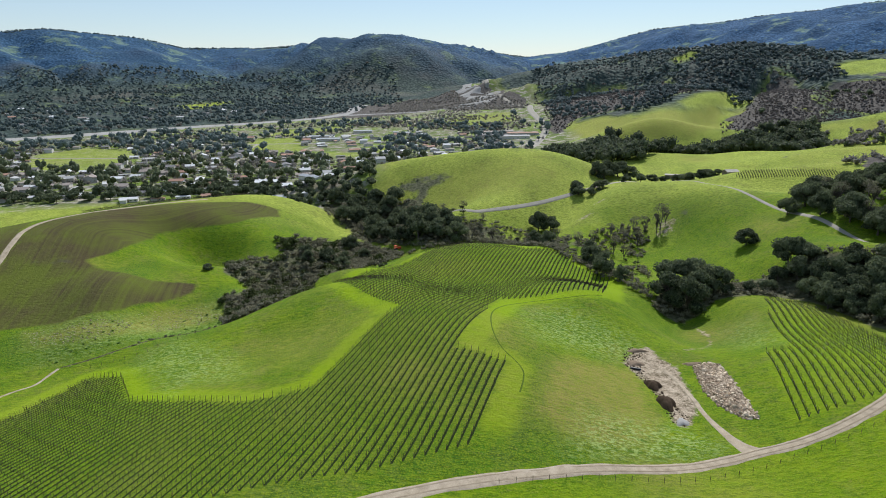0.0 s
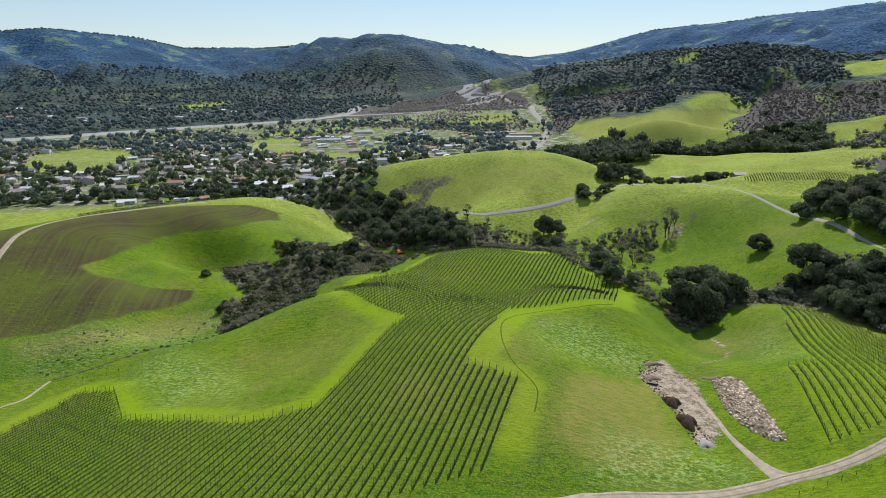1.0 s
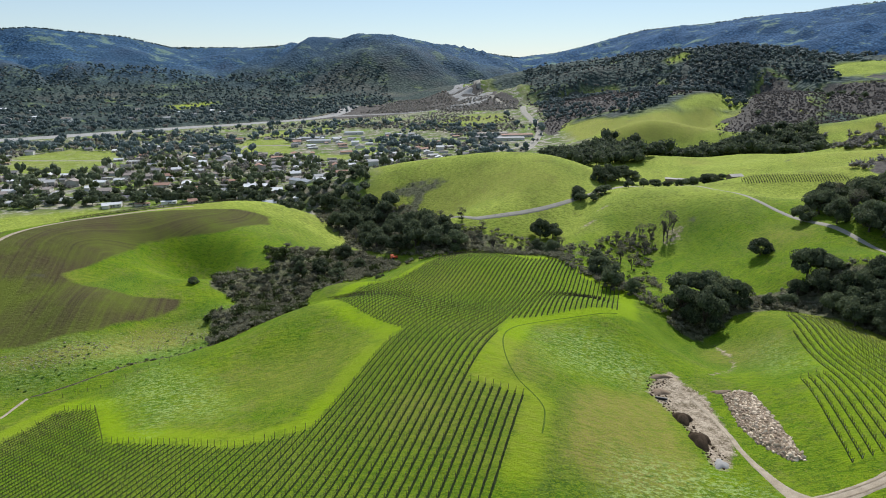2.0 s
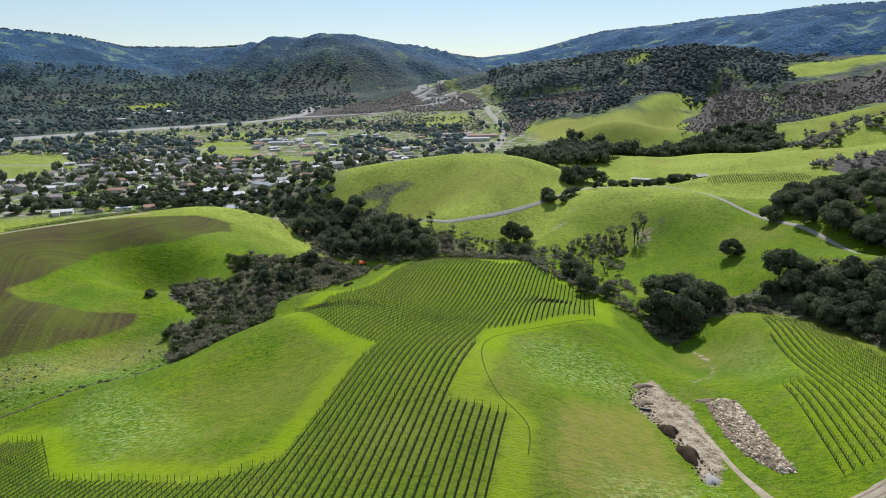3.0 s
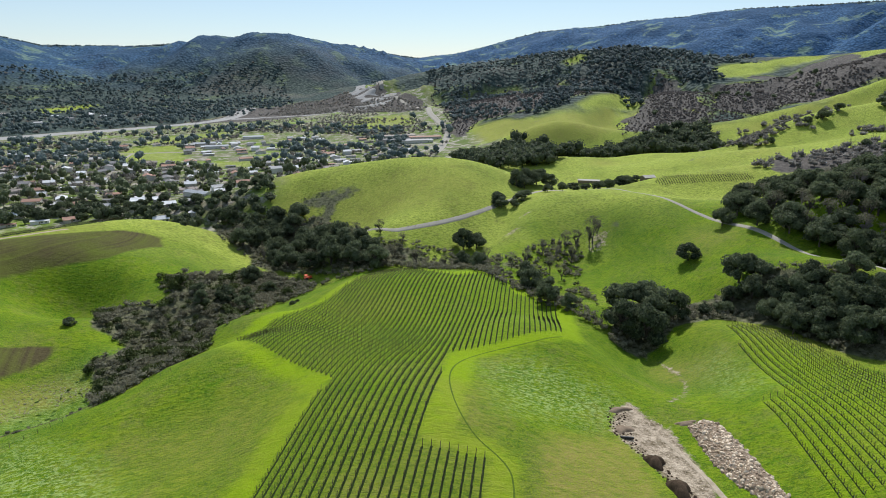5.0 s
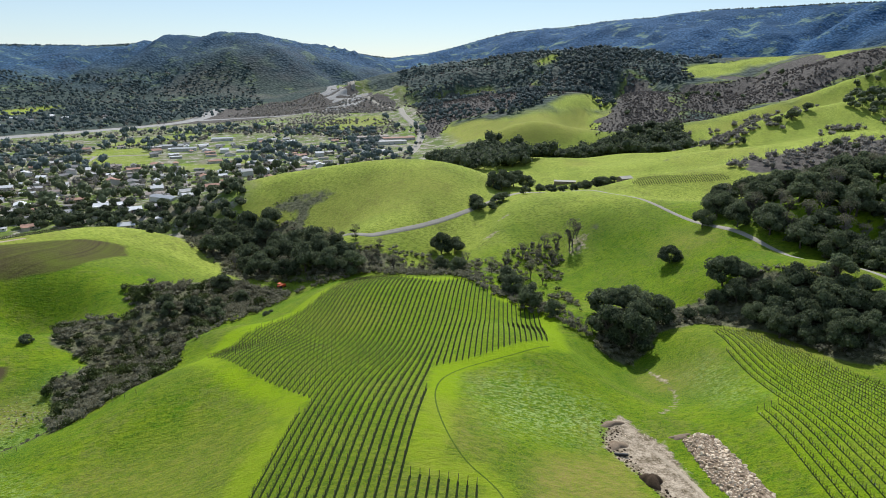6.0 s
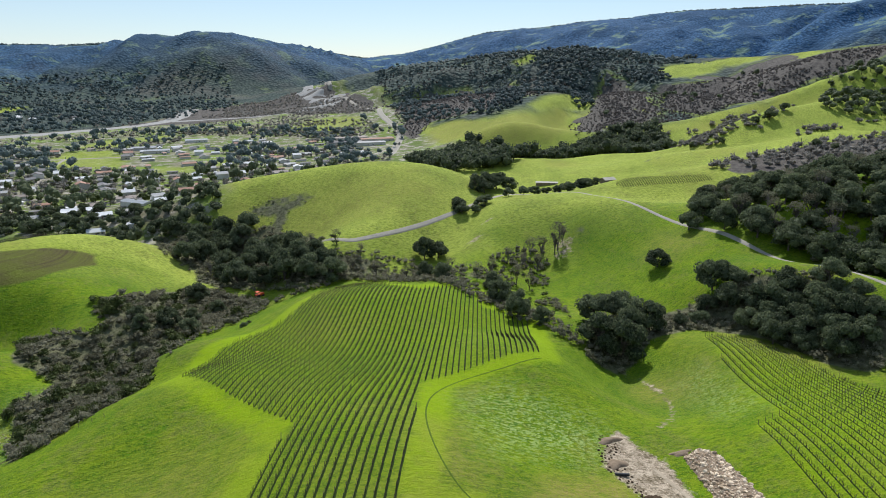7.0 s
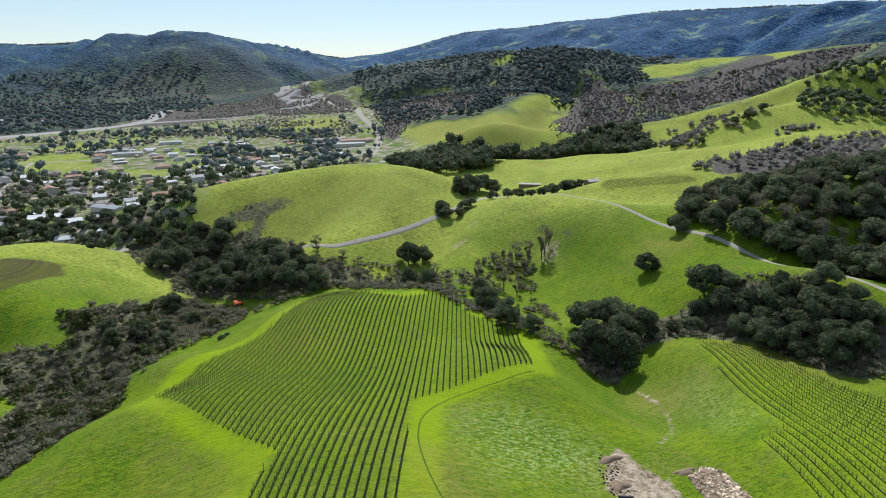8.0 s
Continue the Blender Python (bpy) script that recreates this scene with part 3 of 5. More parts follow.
def cover(x, y):
    """What grows where: shares of each kind of ground, and of the distance haze."""
    far = np.hypot(x, y)
    wob = waves(x, y, 24, 4, 3)
    z = land(x, y)
    town = edge(TOWN, x + 12 * wob, y + 12 * wob, 14)
    town = town * (1 - 0.75 * np.maximum.reduce([edge(p, x + 8 * wob, y + 8 * wob, 6) for p in FIELDS]))
    wood = edge(WOODS, x + 30 * wob, y + 30 * wob, 30) * (1 - town)
    green = edge(GREEN_HILL, x + 22 * waves(x, y, 70, 73, 4), y + 22 * waves(x, y, 70, 74, 4), 8)
    ragged = waves(x, y, 90, 71, 5)
    brown = np.maximum.reduce([edge(p, x + 45 * ragged, y + 45 * ragged, 12) for p in BROWN_SLOPES])
    open_ = np.maximum.reduce([green] + [edge(p, x + 25 * ragged, y + 25 * ragged, 8) for p in CLEARINGS])
    wood, brown = wood * (1 - open_) * (1 - brown), brown * (1 - open_)
    scrub = edge(SCRUB_LEFT, x + 3 * wob, y + 3 * wob, 3)
    scrub = np.maximum(scrub, edge(LOWER_BRUSH, x + 8 * wob, y + 8 * wob, 6) * np.clip(0.75 + 0.8 * waves(x, y, 22, 37, 3) - np.clip((x - 10) / 120, 0, 0.5), 0, 1))
    scrub = np.maximum(scrub, edge(GULLY_FLOOR, x + 2 * wob, y + 2 * wob, 3))
    scrub = np.maximum(scrub, 0.72 * edge(HILL_GASH, x + 5 * wob, y + 5 * wob, 5))
    plough = edge(PLOUGHED, x + 2 * wob, y + 2 * wob, 2.6)
    bare = np.maximum(edge(DIRT_PATCH, x + 1.0 * wob, y + 1.0 * wob, 1.6), np.clip(1.3 - off_line(CREEK, x, y) / 1.4, 0, 1) * 0.4)
    bare = np.maximum(bare, 0.6 * np.clip(1.2 - off_line([(100, 282), (102, 271), (111, 261), (113, 250), (113, 241), (108.6, 229), (100, 216), (90, 208.5)], x, y) / 1.7, 0, 1))
    dry = np.maximum.reduce([
        edge([(23, 142), (31, 172), (40, 182), (64, 188), (61, 153), (52, 136), (34, 134)], x + 2 * wob, y + 2 * wob, 4),
        0.5 * edge([(-60, 176), (-75, 205), (-40, 215), (-22, 200), (-36, 170)], x + 4 * wob, y + 4 * wob, 12),
        0.95 * edge([(-175.7, 238.7), (-159.5, 238.1), (-141.7, 245.2), (-128.1, 268.7), (-113.1, 278), (-102.5, 266.7), (-115.6, 256.2), (-126.6, 238), (-143.7, 226.5), (-165, 227.4)], x + 5 * wob, y + 5 * wob, 5),
        0.5 * edge([(-20, 500), (-30, 560), (40, 560), (110, 520), (90, 490), (30, 475)], x + 8 * wob, y + 8 * wob, 18),
        0.65 * np.clip(waves(x, y, 60, 11, 3) * 2 - 0.3, 0, 1),
        0.75 * green,
    ])
    bank_ = np.clip(1.5 - off_line([p[:2] for p in RIVER], x, y) / 48, 0, 1)
    bare = np.maximum(bare, 0.75 * bank_)
    bare = np.maximum(bare, 0.7 * np.maximum.reduce([edge(p, x + 8 * wob, y + 8 * wob, 5) for p in YARDS]))
    bare = np.maximum(bare, 0.62 * np.maximum.reduce([np.clip(1.5 - np.hypot((x - cx) / 1.6, y - cy) / r, 0, 1) for cx, cy, r in ((103, 434, 4), (152, 407, 5), (148, 399, 4), (118, 452, 3))]))
    weed = np.maximum.reduce([
        edge([(32, 192), (34, 224), (48, 228), (70, 216), (72, 200), (53, 192)], x + 4 * wob, y + 4 * wob, 8),
        edge([(30, 128), (40, 150), (66, 150), (76, 140), (60, 131)], x + 3 * wob, y + 3 * wob, 5),
        edge([(-108, 197), (-111, 216), (-107, 226), (-93, 209), (-77, 195), (-64, 176), (-64, 169), (-78, 175), (-81, 163), (-92, 177)], x + 3 * wob, y + 3 * wob, 6),
        0.6 * edge([(-177, 239), (-162, 246), (-143, 248), (-125, 260), (-101, 300), (-90, 270), (-100, 240), (-115, 232), (-138, 215), (-156, 213)], x + 4 * wob, y + 4 * wob, 6),
        0.6 * edge([(110, 205), (118, 240), (132, 245), (125, 205)], x + 3 * wob, y + 3 * wob, 6),
    ])
    field = off_line(MAIN_VINEYARD + MAIN_VINEYARD[:1], x, y)
    within = inside(MAIN_VINEYARD, x, y) | inside(RIGHT_VINEYARD, x, y)
    mown = np.where(within, np.where(x > 90, 0.5, 0.3), np.clip((9.5 + 2.5 * wob - field) / 2.5, 0, 1) * np.clip((y - 128) / 8, 0, 1))
    deep = np.maximum(np.where(inside(MAIN_VINEYARD, x, y), np.clip((235 - y) / 75, 0.25, 0.95), 0), 0.8 * edge([(-30, 105), (-18, 113), (7, 126), (19, 160), (25, 160), (26, 140), (40, 134), (72, 140), (74, 134), (40, 126), (9, 117)], x + 2 * wob, y + 2 * wob, 4))
    deep = np.maximum(deep, 0.8 * np.clip(waves(x, y, 38, 19, 4) * 2.4 - 0.1, 0, 1))
    # dark green gully bank; the tone also stands in for steep-slope shade
    bank = edge([(-185, 237), (-162, 246), (-143, 250), (-125, 262), (-112, 300), (-95, 290), (-90, 262), (-104, 238), (-119, 227), (-141, 214), (-156, 213), (-190, 200)], x + 4 * wob, y + 4 * wob, 6)
    deep = np.maximum(deep, 0.95 * bank)
    pasture = np.clip((y + 25 * wob - 385) / 60, 0, 1)
    deep = deep * (1 - 0.6 * pasture)
    across = off_line(LEFT_ROAD, x, y)
    mown = np.maximum(mown, 0.4 * edge([(-60, 60), (-31, 94), (9, 112), (57, 125), (101, 136), (150, 160), (150, 60)], x + 3 * wob, y + 3 * wob, 4))
    # share of haze colour, rising with distance and weaker on the left
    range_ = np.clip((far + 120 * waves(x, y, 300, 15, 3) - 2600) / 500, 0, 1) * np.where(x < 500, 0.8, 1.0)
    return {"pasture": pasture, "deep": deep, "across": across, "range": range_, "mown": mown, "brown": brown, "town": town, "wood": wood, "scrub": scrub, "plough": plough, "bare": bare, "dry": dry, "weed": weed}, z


gx, gy = spread(-4300, 4600, 10, 2.5, 185), spread(-500, 4900, 190, 2.5, 185)
xs, ys = (v.ravel() for v in np.meshgrid(gx, gy))
kinds, zs = cover(xs, ys)
nx, ny = len(gx), len(gy)
index = np.arange(nx * ny).reshape(ny, nx)
quads = np.stack([index[:-1, :-1], index[:-1, 1:], index[1:, 1:], index[1:, :-1]], -1).reshape(-1, 4)
mesh = sheet("ground", np.stack([xs, ys, zs], 1), quads, True)
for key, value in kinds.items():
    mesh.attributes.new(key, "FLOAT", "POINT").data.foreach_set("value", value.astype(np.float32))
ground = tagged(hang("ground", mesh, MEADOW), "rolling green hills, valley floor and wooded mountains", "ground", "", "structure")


def ribbon(name, line, wide, material_, label, lift=0.06, ragged=0.25, crown=0.04, seed=1, shift=0.0):
    """A road that lies on the land, with uneven edges."""
    p = smooth_line(line, 1.2 if wide < 9 else 4.0)
    way = np.gradient(p[:, :2], axis=0)
    way /= np.linalg.norm(way, axis=1)[:, None]
    side = np.stack([way[:, 1], -way[:, 0]], 1)
    p[:, :2] += shift * side
    cross = np.linspace(-1, 1, 9)
    n = len(p)
    half = (p[:, 2] if p.shape[1] > 2 else np.full(n, wide / 2))[:, None] * np.ones((1, 9))
    jag = ragged * waves(np.arange(n) * 1.2, np.zeros(n), 5, seed, 3)
    jag2 = ragged * waves(np.arange(n) * 1.2, np.zeros(n) + 50, 5, seed + 3, 3)
    half[:, 0] += jag
    half[:, -1] += jag2
    x = p[:, :1] + side[:, :1] * cross * half
    y = p[:, 1:2] + side[:, 1:2] * cross * half
    z = land(x, y)
    z = np.maximum(z, np.roll(z, 1, 1)) + lift + crown * (1 - cross**2)
    z[:, 0] = land(x[:, 0], y[:, 0]) - 0.05
    z[:, -1] = land(x[:, -1], y[:, -1]) - 0.05
    i = np.arange(n * 9).reshape(n, 9)
    f = np.stack([i[:-1, :-1], i[:-1, 1:], i[1:, 1:], i[1:, :-1]], -1).reshape(-1, 4)
    return tagged(hang(name, sheet(name, np.stack([x, y, z], -1).reshape(-1, 3), f, True), material_), label, "road", "", "structure")


ribbon("dirt_road", DIRT_ROAD, 4.2, DIRT, "pale packed dirt ranch road across the grass", 0.1, 0.5)
FLARE = [3.4, 1.9, 1.2, 0.9, 0.8, 0.7, 0.6]
ribbon("track", [(x, y, w) for (x, y), w in zip(BRANCH_TRACK, FLARE)], 1.5, DIRT, "worn dirt track up to the stone heap", 0.07, 0.4)
ribbon("road", VALLEY_ROAD, 4.2, ASPHALT, "pale paved valley road round the grass hill", 0.15, 0.1)
ribbon("road", HILL_ROAD, 3.0, ASPHALT, "narrow pale paved lane over the green hill", 0.15, 0.1)
ribbon("track", LEFT_ROAD, 3.0, DIRT, "pale dirt farm track beside the ploughed field", 0.1, 0.3)
RUT_DIRT = plain("rutted_dirt", (0.15, 0.115, 0.075), (0.36, 0.29, 0.21), 1.6, 0.95, 0.05, 0.6, 0.05)
RUT = plain("rutted_grass", (0.045, 0.085, 0.008), (0.10, 0.14, 0.02), 1.2, 0.95, 0.05, 0.5, 0.05)
RUTS = [(68, 247), (56, 241), (46, 238), (34, 234), (26, 227), (21, 218), (17.5, 206), (16, 194), (16, 182), (18, 172), (21.5, 167), (23.5, 162), (22.5, 156), (20.5, 149)]
for away in (-1.0, 0.9):
    ribbon("wheel_rut", DIRT_ROAD, 0.55, RUT_DIRT, "dark wheel rut in the packed dirt road", 0.16, 0.12, 0.02, 8, away)
for away in (0.0,):
    ribbon("wheel_rut", RUTS, 0.5, RUT, "dark wheel rut in the grass beside the vines", 0.03, 0.15, 0.02, 4, away)
CUT_BANK = plain("cut_bank_soil", (0.035, 0.028, 0.02), (0.13, 0.105, 0.075), 1.4, 0.95, 0.05, 0.8, 0.1)
ribbon("creek_bed", CREEK[:-2], 0.8, CUT_BANK, "narrow dry creek bed with dark cut banks", 0.05, 0.5, 0.02, 7)
ribbon("track", CREEK_TRACK, 1.4, DIRT, "pale dirt footpath into the gully", 0.08, 0.3)


# ---- vineyards ----
ROW_WAY, ROW_GAP, POST_GAP = Vector((0.308, 0.951)), 1.99, 5.4
ROW_SIDE = Vector((0.951, -0.308))


def tube(ax, ay, az, bx, by, bz, ra, rb, sides=3):
    """Corners and faces of a tapered stick."""
    a, b = np.array([ax, ay, az]), np.array([bx, by, bz])
    w = (b - a) / (np.linalg.norm(b - a) + 1e-9)
    u = np.cross(w, (0.31, 0.87, 0.37))
    u /= np.linalg.norm(u)
    v = np.cross(w, u)
    turn = np.arange(sides) * 2 * math.pi / sides
    ring = np.cos(turn)[:, None] * u + np.sin(turn)[:, None] * v
    verts = np.vstack([a + ra * ring, b + rb * ring])
    faces = [(i, (i + 1) % sides, sides + (i + 1) % sides, sides + i) for i in range(sides)]
    return verts, faces


def sticks(rows, sides=3):
    verts, faces, n = [], [], 0
    for row in rows:
        v, f = tube(*row, sides)
        verts.append(v)
        faces += [tuple(i + n for i in q) for q in f]
        n += len(v)
    return np.vstack(verts), np.array(faces)


def vine(rng):
    """A dormant vine: bent trunk, two arms, short upright canes. Along x."""
    lean, top = rng.uniform(-0.1, 0.1), rng.uniform(0.75, 0.85)
    rows = [(0, 0, -0.1, lean, 0, top, 0.05, 0.035), (0.06, 0.05, -0.1, 0.06 + lean * 0.5, 0.05, rng.uniform(1.45, 1.65), 0.03, 0.03)]
    for way in (-1, 1):
        rows.append((lean, 0, top, lean + way * 0.72, rng.uniform(-0.04, 0.04), top + 0.06, 0.035, 0.02))
        for k in range(2):
            s = way * (0.16 + 0.34 * k)
            rows.append((lean + s, 0, top, lean + s + rng.uniform(-0.1, 0.1), rng.uniform(-0.1, 0.1), top + rng.uniform(0.3, 0.62), 0.016, 0.008))
    return sticks(rows)


vine_rng = random.Random(5)
VINES = [vine(vine_rng) for _ in range(6)]
pv, pf = sticks([(0, 0, -0.25, 0, 0, 1.75, 0.055, 0.05)], 6)
pf = [tuple(q) for q in pf]
post_mesh = bpy.data.meshes.new("post")
post_mesh.from_pydata([tuple(v) for v in pv], [], [tuple(int(i) for i in q) for q in pf] + [(6, 7, 8, 9, 10, 11)])
post_mesh.materials.append(POST)
ev, ef = sticks([(0, 0, -0.3, 0.42, 0, 1.75, 0.075, 0.065)], 6)
end_mesh = bpy.data.meshes.new("end_post")
end_mesh.from_pydata([tuple(v) for v in ev], [], [tuple(int(i) for i in q) for q in ef] + [(6, 7, 8, 9, 10, 11)])
end_mesh.materials.append(POST)


TUBE = plain("pale_plastic", (0.45, 0.45, 0.42), (0.68, 0.68, 0.64), 0.6, 0.5, 0.3, 0.0, 0.0)


def vine_row(x, y, long, label, group, tubes=False):
    """One trellised row from (x, y) along the row way."""
    wx, wy = ROW_WAY
    n = max(2, int(long / 1.5))
    s = np.arange(n) * 1.5 + 0.6
    px, py = x + wx * s, y + wy * s
    pz = land(px, py)
    row = tagged(new("vine_row"), label, "vine row", group)
    row.location = (x, y, height(x, y))
    base = np.array(row.location)
    turn = np.array([[wx, wy, 0], [-wy, wx, 0], [0, 0, 1]])
    verts, faces, count = [], [], 0
    for i in range(n):
        if vine_rng.random() < 0.03:
            continue
        v, f = VINES[vine_rng.randrange(6)]
        grown = vine_rng.uniform(0.85, 1.15)
        verts.append((v * (1, 1, grown)) @ turn + (px[i], py[i], pz[i]) - base)
        faces.append(f + count)
        count += len(v)
    hang("vines", sheet("vines", np.vstack(verts), np.vstack(faces)), CANE, row, "dormant brown grapevines")
    # the uneven strip of cut weeds under the vines, vine shade in its dark tone
    t = np.arange(0, long + 0.5, 1.0)
    edges = []
    slim = 0.6 if tubes else 1.0
    for k, d in enumerate((-0.3 * slim, -0.15 * slim, 0.0, 0.15 * slim, 0.3 * slim)):
        jag = 0.14 * waves(t, t * 0 + x + k, 1.4, 3 + k, 2) if k in (0, 4) else 0
        ex, ey = x + wx * t + ROW_SIDE.x * (d + jag), y + wy * t + ROW_SIDE.y * (d + jag)
        rise = (-0.04, 0.1, 0.15, 0.1, -0.04)[k] + (0.06 * waves(t, t * 0 + y, 0.8, 9 + k, 2) if 0 < k < 4 else 0)
        edges.append(np.stack([ex, ey, land(ex, ey) + rise], 1))
    m = len(t)
    grid = np.arange(5 * m).reshape(5, m)
    f = np.stack([grid[:-1, :-1], grid[1:, :-1], grid[1:, 1:], grid[:-1, 1:]], -1).reshape(-1, 4)
    hang("weed_strip", sheet("weed_strip", np.vstack(edges) - base, f, True), SHADED_WEED, row, "weedy strip under the vines, darkened with vine shade")
    if tubes:
        ok = vine_rng.sample(range(n), int(n * 0.6))
        v, f = sticks([(px[i] - base[0] + 0.1, py[i] - base[1], pz[i] - base[2], px[i] - base[0] + 0.1, py[i] - base[1], pz[i] - base[2] + 0.75, 0.07, 0.07) for i in ok], 4)
        tagged(hang("grow_tube", sheet("grow_tube", v, f), TUBE, row), "pale plastic grow tubes round young vines", "", "", "stuff")
    wires = []
    for z in (0.85, 1.35):
        k = np.arange(0, long, POST_GAP)
        qx, qy = x + wx * k, y + wy * k
        qz = land(qx, qy) + z
        wires += [(*(np.array(a) - base), *(np.array(b) - base), 0.006, 0.006) for a, b in zip(zip(qx, qy, qz), zip(qx[1:], qy[1:], qz[1:]))]
    if wires:
        v, f = sticks(wires)
        hang("wire", sheet("wire", v, f), POST, row, "thin trellis wires")
    for i, k in enumerate(np.append(np.arange(0, long - 2.5, POST_GAP), long)):
        qx, qy = x + wx * k, y + wy * k
        last = i == 0 or k == long
        p = hang("end_post" if last else "post", end_mesh if last else post_mesh, None, row)
        p.matrix_local = Matrix.Translation((qx - base[0], qy - base[1], height(qx, qy) - base[2])) @ pose(0, 0, 0, vine_rng.uniform(-2, 2), vine_rng.uniform(-3, 3), math.degrees(math.atan2(wy, wx)) + (180 if k == 0 else 0))


def plant_rows(field, label, group, tubes=False, gap=ROW_GAP):
    """Rows cut out of a field's outline."""
    c = [ROW_SIDE.x * x + ROW_SIDE.y * y for x, y in field]
    s = -49.5 + math.floor((min(c) + 49.5) / gap) * gap
    while s < max(c):
        cuts = []
        for (ax, ay), (bx, by) in zip(field, field[1:] + field[:1]):
            ca, cb = ROW_SIDE.x * ax + ROW_SIDE.y * ay, ROW_SIDE.x * bx + ROW_SIDE.y * by
            if (ca > s) != (cb > s):
                t = (s - ca) / (cb - ca)
                cuts.append(ROW_WAY.x * (ax + t * (bx - ax)) + ROW_WAY.y * (ay + t * (by - ay)))
        cuts.sort()
        for a, b in zip(cuts[::2], cuts[1::2]):
            if b - a > 5:
                vine_row(ROW_SIDE.x * s + ROW_WAY.x * a, ROW_SIDE.y * s + ROW_WAY.y * a, b - a, label, group, tubes)
        s += gap


# ---- growing things ----
def ball(level=1):
    bm = bmesh.new()
    bmesh.ops.create_icosphere(bm, subdivisions=level, radius=1.0)
    v = np.array([q.co[:] for q in bm.verts])
    f = np.array([[q.index for q in p.verts] for p in bm.faces])
    bm.free()
    return v, f


BALL_0, BALL_1, BALL_2 = ball(1), ball(2), ball(3)


def lump(rng, shape, centre, size, rough):
    """A ball pushed in and out."""
    v, f = shape
    seed = rng.uniform(0, 50)
    d = v @ np.array([[1.9, 0.7, -0.4], [-0.5, 1.8, 0.9], [0.6, -0.8, 2.0]])
    push = 1 + rough * (np.sin(d[:, 0] * 2 + seed) * np.cos(d[:, 1] * 2.3 + seed) + 0.6 * np.sin(d[:, 2] * 4.1 + 2 * seed) * np.sin(d[:, 0] * 4.7))
    return v * push[:, None] * size + centre, f


def leaves(rng, centre, size, count, leaf, flat=0.35):
    """Small bent leaf tufts over a lump, facing out."""
    g = np.random.default_rng(rng.randrange(10**6))
    n = g.normal(size=(count, 3))
    n /= np.linalg.norm(n, axis=1)[:, None]
    n[:, 2] = np.where(n[:, 2] < -0.35, -n[:, 2], n[:, 2])
    at = centre + n * size * g.uniform(0.86, 1.14, (count, 1))
    a = np.cross(n + g.normal(size=(count, 3)) * flat, g.normal(size=(count, 3)))
    a /= np.linalg.norm(a, axis=1)[:, None]
    b = np.cross(n + g.normal(size=(count, 3)) * flat * 1.5, a)
    b /= np.linalg.norm(b, axis=1)[:, None] + 1e-9
    s = leaf * g.uniform(0.55, 1.3, (count, 1))
    v = np.stack([at - a * s, at + b * s * 0.8 + n * s * 0.3, at + a * s, at - b * s * 0.8 + n * s * 0.25], 1).reshape(-1, 3)
    return v, np.arange(4 * count).reshape(-1, 4)


def tris(f):
    f = np.asarray(f)
    return f if f.shape[1] == 3 else np.vstack([f[:, [0, 1, 2]], f[:, [0, 2, 3]]])


def joined(pieces):
    verts, faces, n = [], [], 0
    for v, f in pieces:
        verts.append(v)
        faces.append(tris(f) + n)
        n += len(v)
    return np.vstack(verts), np.vstack(faces)


def limbs(rng, tall, spread_, thick, levels, forks=3, droop=0.0, thin=0.6):
    """Forking tapered sticks."""
    rows = []

    def grow(p, d, long, r, level):
        q = p + d * long
        rows.append((*p, *q, r, r * 0.62))
        if level:
            for _ in range(forks):
                e = d + Vector((rng.uniform(-1, 1), rng.uniform(-1, 1), rng.uniform(-0.35, 0.6) - droop)) * spread_
                grow(q - d * long * rng.uniform(0, 0.25), e.normalized(), long * rng.uniform(0.6, 0.85), r * thin, level - 1)

    grow(Vector((0, 0, -0.4)), Vector((rng.uniform(-0.12, 0.12), rng.uniform(-0.12, 0.12), 1)).normalized(), tall, thick, levels)
    return rows


def oak_kind(seed, label, leaf_mat, wide=6.0, high=9.5, lumps=15, tufts=150):
    """An evergreen oak about 12 m across: forked trunk and a lumpy crown with gaps."""
    rng = random.Random(seed)
    tree = tagged(new("oak_tree"), label, "tree")
    v, f = sticks(limbs(rng, 2.6, 0.85, 0.42, 3, 3), 5)
    hang("trunk", sheet("trunk", v, f, True), BARK, tree, "grey-brown forked trunk")
    pieces = []
    for k in range(lumps):
        a = k * 2.4 + rng.uniform(-0.4, 0.4)
        r = wide * 0.72 * math.sqrt((k + 0.4) / lumps)
        z = high * (0.76 - 0.5 * (r / wide) ** 1.6) + rng.uniform(-0.9, 0.7)
        if k % 3 == 2:
            r, z = max(r, wide * 0.55), z * 0.55
        size = np.array([1, 1, 0.78]) * rng.uniform(1.5, 2.45)
        c = np.array([r * math.cos(a), r * math.sin(a), z])
        pieces.append(lump(rng, BALL_0, c, size * 0.84, 0.16))
        pieces.append(leaves(rng, c, size, tufts, 0.33, 0.55))
    v, f = joined(pieces)
    hang("crown", sheet("crown", v, f), leaf_mat, tree, "dense dark green leaves")
    return tree


def bare_kind(seed, label):
    rng = random.Random(seed)
    tree = tagged(new("bare_tree"), label, "tree")
    v, f = sticks(limbs(rng, 2.3, 0.46, 0.30, 5, 3, -0.1, 0.69))
    hang("trunk", sheet("trunk", v, f), TWIG, tree)
    pieces = []
    for k in range(9):
        a = k * 2.4
        r = 1.9 * math.sqrt((k + 0.3) / 9)
        c = np.array([r * math.cos(a), r * math.sin(a), 6.6 - 0.28 * r * r + rng.uniform(-0.8, 0.5)])
        pieces.append(leaves(rng, c, np.array([1.25, 1.25, 1.5]), 70, 0.13, 1.2))
    v, f = joined(pieces)
    tagged(hang("bare_crown", sheet("bare_crown", v, f), BRUSH, tree), "fine grey-brown leafless crown", "", "", "stuff")
    return tree


